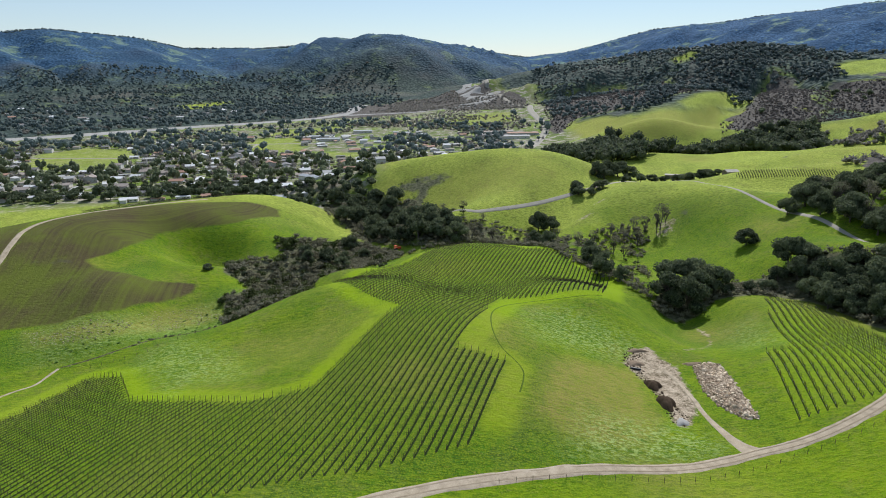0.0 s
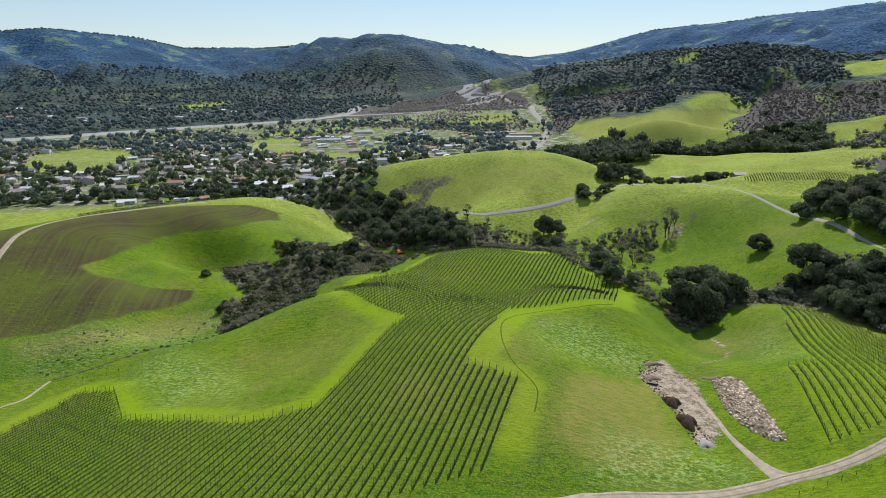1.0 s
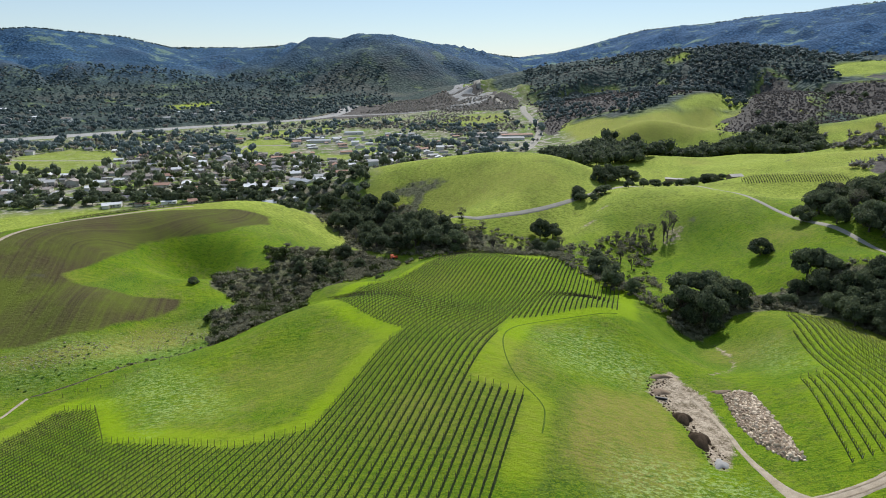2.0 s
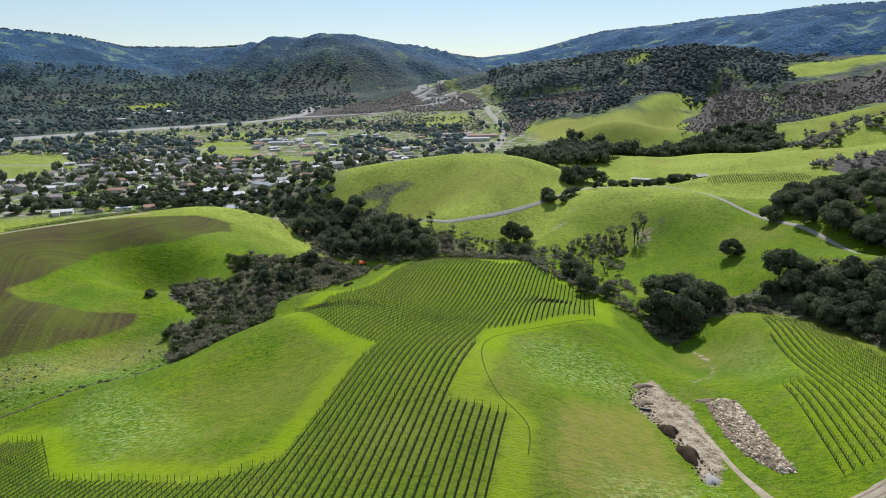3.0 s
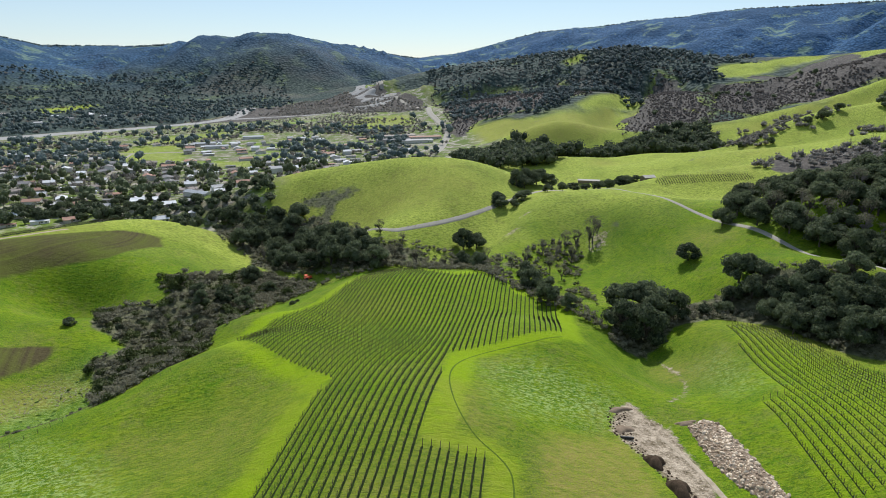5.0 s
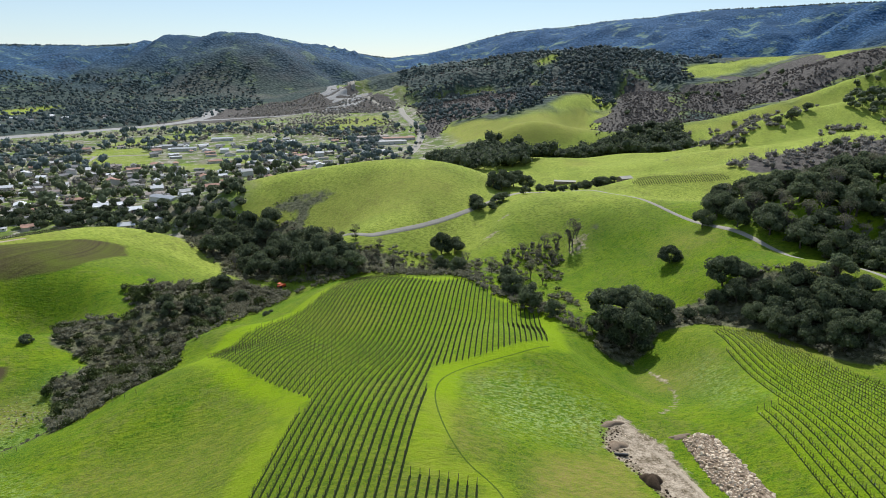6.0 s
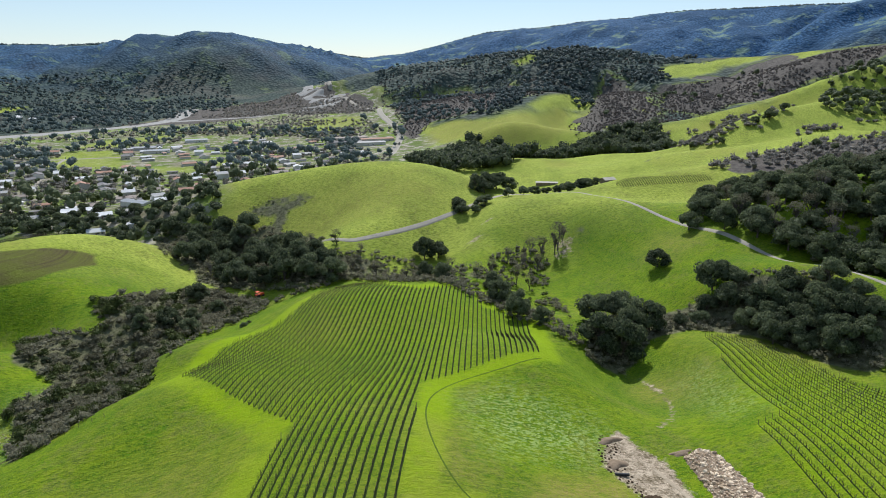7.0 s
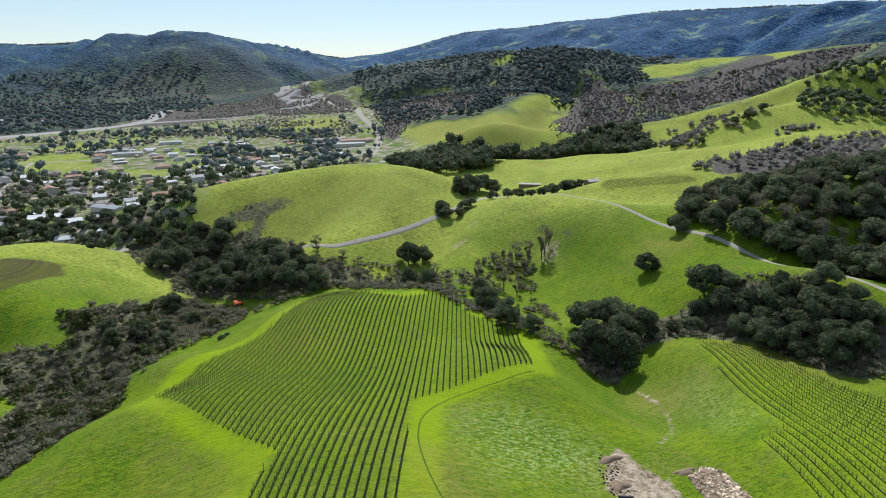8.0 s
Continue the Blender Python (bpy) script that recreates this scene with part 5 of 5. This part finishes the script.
# ---- houses ----
ROOF = Net("roofing", 0.85, 0.2)
shade = ROOF.n.new("ShaderNodeValToRGB")
shade.color_ramp.interpolation = "CONSTANT"
for at, tone in ((0.0, (0.20, 0.19, 0.19)), (0.25, (0.42, 0.41, 0.40)), (0.45, (0.60, 0.60, 0.60)), (0.62, (0.30, 0.25, 0.22)), (0.78, (0.36, 0.20, 0.14)), (0.88, (0.72, 0.72, 0.72))):
    stop = shade.color_ramp.elements.new(at)
    stop.color = (*tone, 1)
ROOF.put(shade.inputs[0], ROOF.each())
ROOF.bump(ROOF.noise(0.5, 3), 0.3, 0.03)
ROOFING = ROOF.done(ROOF.mix(ROOF.math("MULTIPLY", ROOF.noise(2.0, 4), 0.35), shade.outputs[0], (0.16, 0.15, 0.14)))
STUCCO = plain("pale_stucco", (0.42, 0.38, 0.33), (0.66, 0.63, 0.58), 3.0, 0.9, 0.15, 0.2, 0.01, 0.0, False, True)
PANE = plain("window_glass", (0.03, 0.04, 0.05), (0.07, 0.08, 0.09), 2.0, 0.1, 0.6, 0.0, 0.0)
DOOR_PAINT = plain("door_paint", (0.16, 0.09, 0.06), (0.30, 0.22, 0.16), 1.0, 0.6, 0.3, 0.1, 0.01)


def block(bm, x0, y0, z0, x1, y1, z1):
    q = bmesh.ops.create_cube(bm, size=1.0)["verts"]
    for v in q:
        v.co = ((x0 + x1) / 2 + v.co.x * (x1 - x0), (y0 + y1) / 2 + v.co.y * (y1 - y0), (z0 + z1) / 2 + v.co.z * (z1 - z0))


def house_kind(long, deep, high, rise, wing, label, name="house"):
    """A low house: walls with gables, a pitched roof with eaves, windows and a door."""
    house = tagged(new(name), label, "house" if name == "house" else "building")
    bm = bmesh.new()

    def shell(x0, y0, x1, y1, flat):
        a = [bm.verts.new(p) for p in ((x0, y0, -1.5), (x1, y0, -1.5), (x1, y1, -1.5), (x0, y1, -1.5), (x0, y0, high), (x1, y0, high), (x1, y1, high), (x0, y1, high))]
        m = (y0 + y1) / 2
        g = [bm.verts.new((x0, m, high + flat)), bm.verts.new((x1, m, high + flat))]
        for f in ((0, 1, 5, 4), (2, 3, 7, 6)):
            bm.faces.new([a[i] for i in f])
        bm.faces.new([a[3], a[0], a[4], g[0], a[7]])
        bm.faces.new([a[1], a[2], a[6], g[1], a[5]])

    shell(-long / 2, -deep / 2, long / 2, deep / 2, rise)
    if wing:
        block(bm, -long * 0.42, -deep / 2 - wing, -1.5, -long * 0.08, -deep / 2 + 0.02, high - 0.05)
    part("wall", bm, STUCCO, house)
    bm = bmesh.new()

    def slope(x0, x1, y0, y1, z0, z1, thick=0.22):
        q = [(x0, y0, z0), (x1, y0, z0), (x1, y1, z1), (x0, y1, z1)]
        lo = [bm.verts.new(p) for p in q]
        up = [bm.verts.new((p[0], p[1], p[2] + thick)) for p in q]
        bm.faces.new(lo[::-1]), bm.faces.new(up)
        for i in range(4):
            bm.faces.new((lo[i], lo[(i + 1) % 4], up[(i + 1) % 4], up[i]))

    drop = 0.7 * rise / (deep / 2)
    slope(-long / 2 - 0.5, long / 2 + 0.5, -deep / 2 - 0.7, 0.02, high - drop + 0.02, high + rise + 0.02)
    slope(-long / 2 - 0.5, long / 2 + 0.5, deep / 2 + 0.7, -0.02, high - drop + 0.02, high + rise + 0.02)
    if wing:
        slope(-long * 0.42 - 0.4, -long * 0.08 + 0.4, -deep / 2 - wing - 0.5, -deep / 2 + 0.6, high - 0.05, high + 0.5)
    part("roof", bm, ROOFING, house)
    for x, w in ((long * 0.12, 1.9), (long * 0.36, 1.5)):
        bm = bmesh.new()
        block(bm, x - w / 2, -deep / 2 - 0.05, 0.95, x + w / 2, -deep / 2 + 0.05, 2.15)
        part("window", bm, PANE, house)
    bm = bmesh.new()
    block(bm, -0.03 * long, -deep / 2 - 0.06, 0, -0.03 * long + 1.0, -deep / 2 + 0.05, 2.05)
    part("door", bm, DOOR_PAINT, house)
    return house


HOUSES = [
    house_kind(15, 9, 2.9, 1.6, 4.0, "single-storey stuccoed house with a shingle roof"),
    house_kind(18, 10, 3.0, 1.3, 5.0, "long low ranch house with a pitched roof"),
    house_kind(12, 8, 2.8, 1.8, 0.0, "small pale cottage among garden trees"),
    house_kind(16, 6, 2.7, 0.5, 0.0, "long pale mobile home with a flat roof"),
    house_kind(13, 11, 5.4, 2.0, 3.0, "two-storey stuccoed house among trees"),
]
BARNS = [house_kind(38, 14, 4.2, 1.6, 0.0, "long grey metal shed beside a paved yard", "shed"), house_kind(55, 18, 4.5, 0.8, 0.0, "long tan-roofed school building in the valley", "school_building")]
house_rng = random.Random(17)
STREET = 12.0  # degrees by which the streets are turned
HOUSE_AREA = [(-425, 565), (-200, 565), (-120, 560), (-80, 640), (-90, 700), (0, 760), (60, 900), (130, 980), (60, 1130), (-90, 1265), (-250, 1270), (-330, 1120), (-560, 960), (-640, 880)]
house_spots = []
c, s = math.cos(radians(STREET)), math.sin(radians(STREET))
for i in range(-32, 20):
    for j in range(0, 20):
        u, v = i * 23.0 + house_rng.uniform(-3, 3), 570 + j * 31.0 + house_rng.uniform(-4, 4)
        x, y = c * u - s * (v - 850), 850 + s * u + c * (v - 850)
        px, py = np.array([x]), np.array([y])
        if inside(HOUSE_AREA, px, py)[0] and not any(inside(f, px, py)[0] for f in FIELDS) and house_rng.random() < (0.86 if y < 900 else 0.55):
            house_spots.append((x, y))


def settle(kinds_, x, y, turn, label="", group="", size=1.0):
    k = kinds_[house_rng.randrange(len(kinds_))]
    m = Matrix.Translation((x, y, height(x, y) + 0.25)) @ pose(0, 0, 0, 0, 0, turn)
    if k.name in planted:
        ob = copy_thing(k, m)
    else:
        planted.add(k.name)
        ob, k.matrix_basis = k, m
    ob.scale = (size, size, size)
    return tagged(ob, label, "", group)


house_spots = sorted(house_spots, key=lambda p: math.hypot(*p))[:285]
for x, y in house_spots:
    settle(HOUSES, x, y, STREET + house_rng.choice((0, 0, 90, 180)) + house_rng.uniform(-8, 8), "", "houses in the town", house_rng.uniform(0.72, 1.0))
SHEET_METAL = plain("grey_sheet_metal", (0.17, 0.18, 0.19), (0.34, 0.355, 0.37), 2.0, 0.55, 0.4, 0.2, 0.02)
for piece in BARNS[0].children:
    if piece.name.startswith("roof"):
        piece.data.materials[0] = SHEET_METAL
settle(BARNS[:1], -133, 618, -38, "grey metal shed beside a paved yard", "", 0.7)
for x, y, turn in ((-190, 1050, 8), (-215, 1090, 6), (-150, 1175, 10)):
    settle(BARNS[:1], x, y, turn, "", "", 0.9)
for x, y, turn in ((120, 1060, 6), (140, 1095, 6), (85, 1075, 8), (100, 1125, 10)):
    settle(BARNS[1:], x, y, turn)
BARN_WOOD = plain("weathered_boards", (0.16, 0.12, 0.09), (0.30, 0.24, 0.19), 1.4, 0.9, 0.15, 0.3, 0.02)
ROOF_TAN = plain("tan_sheet_roof", (0.26, 0.23, 0.19), (0.42, 0.38, 0.33), 2.5, 0.7, 0.3, 0.2, 0.02)
FARM = [house_kind(12, 8, 2.6, 1.6, 0.0, "small brown farmhouse above the valley road"), house_kind(24, 6, 2.2, 0.9, 0.0, "long low weathered stable beside the valley road", "stable")]
for kind_ in FARM:
    for piece in kind_.children:
        if piece.name.startswith("wall") or piece.name.startswith("roof"):
            piece.data.materials[0] = BARN_WOOD if piece.name.startswith("wall") else ROOF_TAN
settle(FARM[:1], 247, 526, 10, "", "", 0.9)
settle(FARM[1:], 246, 645, -24, "", "", 0.9)
for x, y in scatter([(-1300, 1150), (-800, 1400), (-450, 1700), (-600, 2000), (-1500, 1700)], 72, 88):
    settle(HOUSES, x, y, house_rng.uniform(0, 360), "pale house among woods on the far terrace", "houses on the terrace", 1.15)

# garden trees and street trees
gap_from_houses = np.array(house_spots)


def clear(x, y):
    d = np.min(np.hypot(x[:, None] - gap_from_houses[:, 0], y[:, None] - gap_from_houses[:, 1]), 1)
    open_ground = np.any([inside(f, x, y) for f in FIELDS], axis=0)
    return (d > 8.5) & (off_line([p[:2] for p in RIVER], x, y) > 105) & ~open_ground & (waves(x, y, 70, 61, 3) > np.where(y > 900, -0.04, -0.22))


TOWN_TREES = [(-900, 700), (-640, 590), (-420, 600), (-200, 590), (-90, 640), (0, 740), (130, 900), (200, 1150), (150, 1350), (-150, 1380), (-400, 1250), (-620, 1080), (-850, 900)]
town_places = scatter(TOWN_TREES, 8.0, 63, clear)
near_places = [p for p in town_places if p[1] < 640 and p[0] > -380]
far_places = [p for p in town_places if not (p[1] < 640 and p[0] > -380)]
for x, y in near_places:
    if house_rng.random() < 0.16:
        plant(BARE, x, y, house_rng.uniform(0.7, 1.1), "leafless grey street tree in the town", "bare trees in the town")
    else:
        plant(OAKS, x, y, house_rng.uniform(0.5, 1.0), "dark leafy garden tree between houses", "garden trees", 0.2, house_rng.uniform(0.9, 1.4))
house_rng.shuffle(far_places)
split = len(far_places) * 4 // 7
garden = [q for q in far_places[:split] if q[1] < 860]
stuff("town_trees", CHEAP_SHAPES, [q for q in far_places[:split] if q[1] >= 860], (6, 17), HAZY_LEAF, "dark leafy trees between the town houses", "trees", 0.2, 12)
stuff("town_trees", FAR_SHAPES, garden[::2], (5, 15), OAK_LEAF, "dark evergreen trees between the town houses", "trees", 0.2, 212, (0.8, 1.5))
stuff("town_trees", FAR_SHAPES, garden[1::4], (4, 11), OLIVE_LEAF, "olive-green garden trees between the town houses", "trees", 0.2, 213)
stuff("town_trees", TINY_BRUSH, garden[3::4], (1.2, 2.6), PALE_BRUSH, "leafless grey garden trees in the town", "trees", 0.2, 214, (1.0, 1.6))
stuff("town_trees", TINY_BRUSH, far_places[split:], (1.5, 3.2), PALE_BRUSH, "bare grey-brown trees between the town houses", "trees", 0.2, 13)
RIVER_WOOD = [(-900, 960), (-640, 1160), (-400, 1380), (-290, 1500), (-150, 1560), (60, 1600), (100, 1480), (-150, 1400), (-400, 1260), (-640, 1080), (-880, 900)]
stuff("river_brush", TINY_BRUSH, scatter(RIVER_WOOD, 8, 66, lambda x, y: (waves(x, y, 80, 67, 3) > -0.1) & (off_line([p[:2] for p in RIVER], x, y) > 75)), (0.9, 1.9), PALE_BRUSH, "bare grey willow brush along the river bed", "brush", 0.2, 14)
UPSTREAM = [(-200, 1680), (0, 1640), (200, 1420), (220, 1700), (60, 1900), (40, 2200), (-100, 2250), (-180, 1900)]
stuff("river_brush", TINY_BRUSH, scatter([(-190, 1300), (-60, 1420), (20, 1470), (165, 1323), (151, 1105), (-29, 1222), (-122, 1300)], 8.5, 166, lambda x, y: waves(x, y, 60, 167, 3) > -0.25), (1.3, 2.8), PALE_BRUSH, "bare grey-brown trees on the valley floor", "brush", 0.2, 168)
stuff("river_brush", TINY_BRUSH, scatter(UPSTREAM, 9, 68, lambda x, y: waves(x, y, 90, 69, 3) > -0.1), (1.6, 3.2), PALE_BRUSH, "bare grey willow brush upstream", "brush", 0.2, 15)

# ---- the stone heap, compost and fences ----
stone_rng = random.Random(23)


def stone_shape(k):
    rng = random.Random(100 + k)
    bm = bmesh.new()
    bmesh.ops.create_icosphere(bm, subdivisions=1, radius=1.0)
    for v in bm.verts:
        v.co *= rng.uniform(0.72, 1.15)
        v.co.z *= 0.7
        v.co.x *= 1.25
    me = bpy.data.meshes.new("stone")
    bm.to_mesh(me)
    bm.free()
    return me


def mound(name, x, y, rx, ry, rise, turn, material_, parent=None, label="", seed=1, rough=0.2):
    """A heap that rises from the land."""
    n, m = 14, 28
    r, a = np.meshgrid(np.linspace(0.02, 1, n), np.linspace(0, 2 * math.pi, m, endpoint=False), indexing="ij")
    ca, sa = math.cos(radians(turn)), math.sin(radians(turn))
    wob = 1 + 0.18 * np.sin(3 * a + seed) + 0.1 * np.sin(5 * a + 2 * seed)
    u, v = r * np.cos(a) * rx * wob, r * np.sin(a) * ry * wob
    px, py = x + ca * u - sa * v, y + sa * u + ca * v
    pz = land(px, py) + rise * (1 - r**2.2) * (1 + rough * waves(px, py, 1.6, seed, 3)) - 0.12 * r**6
    i = np.arange(n * m).reshape(n, m)
    f = np.stack([i[:-1], i[1:], np.roll(i[1:], -1, 1), np.roll(i[:-1], -1, 1)], -1).reshape(-1, 4)
    f = np.vstack([f, [i[0, [0, 7, 14, 21]]]])
    return hang(name, sheet(name, np.stack([px, py, pz], -1).reshape(-1, 3), f, True), material_, parent, label)


heap = tagged(new("stone_heap"), "long heap of tan field stones on the grass", "stone heap")
hx = np.array([p[0] for p in ROCK_HEAP]).mean(), np.array([p[1] for p in ROCK_HEAP]).mean()
heap.location = (hx[0], hx[1], height(*hx))
stones = [stone_shape(k) for k in range(8)]
for me in stones:
    me.materials.append(STONE)


def heap_rise(x, y):
    d = off_line(ROCK_HEAP + ROCK_HEAP[:1], np.array([x]), np.array([y]))[0]
    return 1.7 * (1 - math.exp(-d / 2.2))


bits = []
spots = scatter(ROCK_HEAP, 0.58, 81)
stone_rng.shuffle(spots)
for n, (x, y) in enumerate(spots):
    s = stone_rng.choice((0.24, 0.32, 0.42, 0.52, 0.68)) * stone_rng.uniform(0.85, 1.15)
    z = height(x, y) + heap_rise(x, y) * stone_rng.uniform(0.85, 1.05) - 0.1
    m = Matrix.Translation((x - hx[0], y - hx[1], z - heap.location.z)) @ pose(0, 0, 0, stone_rng.uniform(0, 360), stone_rng.uniform(-40, 40), stone_rng.uniform(0, 360)) @ Matrix.Diagonal((s, s, s, 1))
    if n < 300:
        ob = hang("stone", stones[stone_rng.randrange(8)], None, heap)
        ob.matrix_local = m
    else:
        me = stones[stone_rng.randrange(8)]
        v = np.array([m @ q.co for q in me.vertices])
        bits.append((v, np.array([p.vertices[:] for p in me.polygons])))
v, f = joined(bits)
tagged(hang("loose_stone", sheet("small_stones", v, f), STONE_HEAP, heap), "loose tan stones of the heap", "", "", "stuff")
bx, by = np.meshgrid(np.linspace(79, 96, 34), np.linspace(149, 195, 92))
rise = np.clip(off_line(ROCK_HEAP + ROCK_HEAP[:1], bx, by), 0, 9)
bz = land(bx, by) + np.where(inside(ROCK_HEAP, bx, by), 1.55 * (1 - np.exp(-rise / 2.2)) - 0.05, -0.3)
i = np.arange(bx.size).reshape(bx.shape)
f = np.stack([i[:-1, :-1], i[:-1, 1:], i[1:, 1:], i[1:, :-1]], -1).reshape(-1, 4)
keep = inside(ROCK_HEAP, bx, by).ravel()
f = f[keep[f].any(1)]
hang("rubble_core", sheet("rubble_core", np.stack([bx, by, bz], -1).reshape(-1, 3) - np.array(heap.location), f, True), EARTH, heap, "brown soil and rubble under the stones")

for x, y, rx, ry, rise_, turn, label, mat in (
    (66.5, 175, 3.4, 2.6, 1.9, 70, "dark brown compost pile on the dirt pad", COMPOST),
    (66.5, 163, 4.6, 2.6, 2.1, 75, "long dark compost pile on the dirt pad", COMPOST),
    (67.0, 152, 2.6, 1.8, 0.7, 60, "low grey ash and straw pile by the compost", GRAVEL),
    (66, 192, 3.6, 2.0, 0.8, 20, "low brown earth bank at the dirt pad", EARTH),
    (70, 203, 4.6, 1.4, 0.8, 15, "low brown earth bank at the dirt pad", EARTH),
    (86, 193, 3.2, 1.4, 0.6, 0, "low tan earth bank at the head of the stone heap", EARTH),
):
    tagged(mound("earth_mound" if "earth" in label else "compost_mound", x, y, rx, ry, rise_, turn, mat, None, "", int(x * 3)), label, "mound")
CLOD = [lump(random.Random(401 + k), BALL_0, np.array([0, 0, 0.2]), np.array([1.0, 0.8, 0.6]), 0.35) for k in range(5)]
debris = scatter([(61, 190), (64, 200), (69, 206), (72, 200), (67, 192), (67, 178), (69, 166), (70, 156), (67, 149), (64, 152), (65, 168), (64, 180)], 0.9, 91)
stuff("soil_clods", CLOD, debris, (0.12, 0.5), COMPOST, "dark clods and rotten wood along the dirt patch", "soil", 0.02, 92)
stuff("rubble", CLOD, scatter(DIRT_PATCH, 1.1, 93), (0.08, 0.28), STONE_HEAP, "small pale rubble strewn over the dirt patch", "rubble", 0.02, 94)
RUBBER = plain("black_plastic", (0.012, 0.012, 0.013), (0.03, 0.03, 0.03), 0.5, 0.45, 0.4, 0.1, 0.01)
bm = bmesh.new()
ring = [(math.cos(k * math.pi / 6), math.sin(k * math.pi / 6)) for k in range(12)]
rows = [[bm.verts.new((x, r * a, r * b)) for a, b in ring] for x, r in ((-1.8, 0.32), (1.8, 0.32), (1.8, 0.4), (-1.8, 0.4))]
for a, b in zip(rows, rows[1:] + rows[:1]):
    for k in range(12):
        bm.faces.new((a[k], a[(k + 1) % 12], b[(k + 1) % 12], b[k]))
pipe = part("culvert_pipe", bm, RUBBER)
tagged(pipe, "short black plastic culvert pipe lying on dirt", "pipe")
pipe.matrix_world = Matrix.Translation((64.5, 187, height(64.5, 187) + 0.4)) @ pose(0, 0, 0, 0, 0, 160)

# orange tractor parked under the oaks
ORANGE = plain("orange_paint", (0.55, 0.07, 0.02), (0.70, 0.12, 0.03), 1.5, 0.45, 0.4, 0.1, 0.01)
tractor = tagged(new("tractor"), "orange farm tractor parked under dark oaks", "tractor")
bm = bmesh.new()
block(bm, -0.3, -0.6, 0.7, 2.2, 0.6, 1.7)
block(bm, -1.6, -0.8, 0.8, -0.2, 0.8, 1.5)
bmesh.ops.bevel(bm, geom=bm.edges[:], offset=0.08, segments=2, affect="EDGES")
part("body", bm, ORANGE, tractor)
bm = bmesh.new()
block(bm, -1.6, -0.85, 2.5, 0.0, 0.85, 2.62)
for x in (-1.5, -0.1):
    for y in (-0.75, 0.75):
        block(bm, x - 0.04, y - 0.04, 1.4, x + 0.04, y + 0.04, 2.5)
part("canopy", bm, ORANGE, tractor, "orange roll-over canopy")
for x, y, r in ((-1.0, -0.95, 0.8), (-1.0, 0.95, 0.8), (1.6, -0.75, 0.5), (1.6, 0.75, 0.5)):
    bm = bmesh.new()
    bmesh.ops.create_cone(bm, cap_ends=True, segments=20, radius1=r, radius2=r, depth=0.4, matrix=pose(x, y, r, 90, 0, 0))
    part("wheel", bm, RUBBER, tractor, "black rubber wheel")
tractor.matrix_world = Matrix.Translation((-31, 400, height(-31, 400))) @ pose(0, 0, 0, 0, 0, 35) @ Matrix.Scale(1.25, 4)


def fence(line, gap, tall, label):
    """Posts with strands of wire."""
    p = smooth_line(line, gap)
    run = tagged(new("fence"), label, "fence")
    run.location = (p[0, 0], p[0, 1], height(p[0, 0], p[0, 1]))
    base = np.array(run.location)
    z = land(p[:, 0], p[:, 1])
    for (x, y), h in zip(p[:, :2], z):
        ob = hang("post", fence_post, None, run)
        ob.matrix_local = Matrix.Translation((x - base[0], y - base[1], h - base[2])) @ pose(0, 0, 0, stone_rng.uniform(-3, 3), stone_rng.uniform(-3, 3), 0) @ Matrix.Diagonal((1, 1, tall, 1))
    rows = []
    for up in (0.45, 0.75, 1.05):
        for k in range(len(p) - 1):
            rows.append((p[k, 0] - base[0], p[k, 1] - base[1], z[k] + up * tall - base[2], p[k + 1, 0] - base[0], p[k + 1, 1] - base[1], z[k + 1] + up * tall - base[2], 0.008, 0.008))
    v, f = sticks(rows)
    hang("wire", sheet("wire", v, f), POST, run, "thin fence wires")


v, f = sticks([(0, 0, -0.3, 0, 0, 1.25, 0.06, 0.055)], 6)
fence_post = sheet("post", v, f)
fence_post.materials.append(POST)
fence([(12, 114), (22, 117), (36, 120), (55, 122), (71, 126), (87, 131), (100, 134), (118, 140), (150, 158)], 4.0, 1.15, "wooden post and wire fence along the dirt road")
fence([(-92, 245), (-84, 247), (-75, 247), (-66, 244)], 4.0, 1.2, "leaning post and wire fence at the gully edge")
fence([(-12, 470), (8, 450), (28, 444), (64, 455), (90, 464)], 5.0, 1.2, "post and wire fence beside the valley road")
fence([(-131, 207), (-120, 209), (-110, 217), (-102, 228), (-97, 237)], 4.0, 1.2, "post and wire fence above the dry creek")
# ---- vine rows ----
plant_rows(MAIN_VINEYARD, "trellised row of dormant grapevines on the green spur", "vine rows on the spur")
plant_rows(RIGHT_VINEYARD, "trellised row of dormant grapevines beside the stone heap", "vine rows by the stone heap", True, 2.4)
plant_rows([(236, 497), (250, 509), (280, 504), (318, 498), (320, 486), (280, 488), (240, 488)], "short far trellised row on the valley meadow", "vine rows on the far meadow")
plant_rows([(-222, 374), (-196, 394), (-176, 422), (-156, 452), (-147, 472), (-156, 478), (-168, 457), (-188, 428), (-206, 402), (-230, 382)], "trellised row along the crest of the ploughed hill", "vine rows on the ploughed hill")
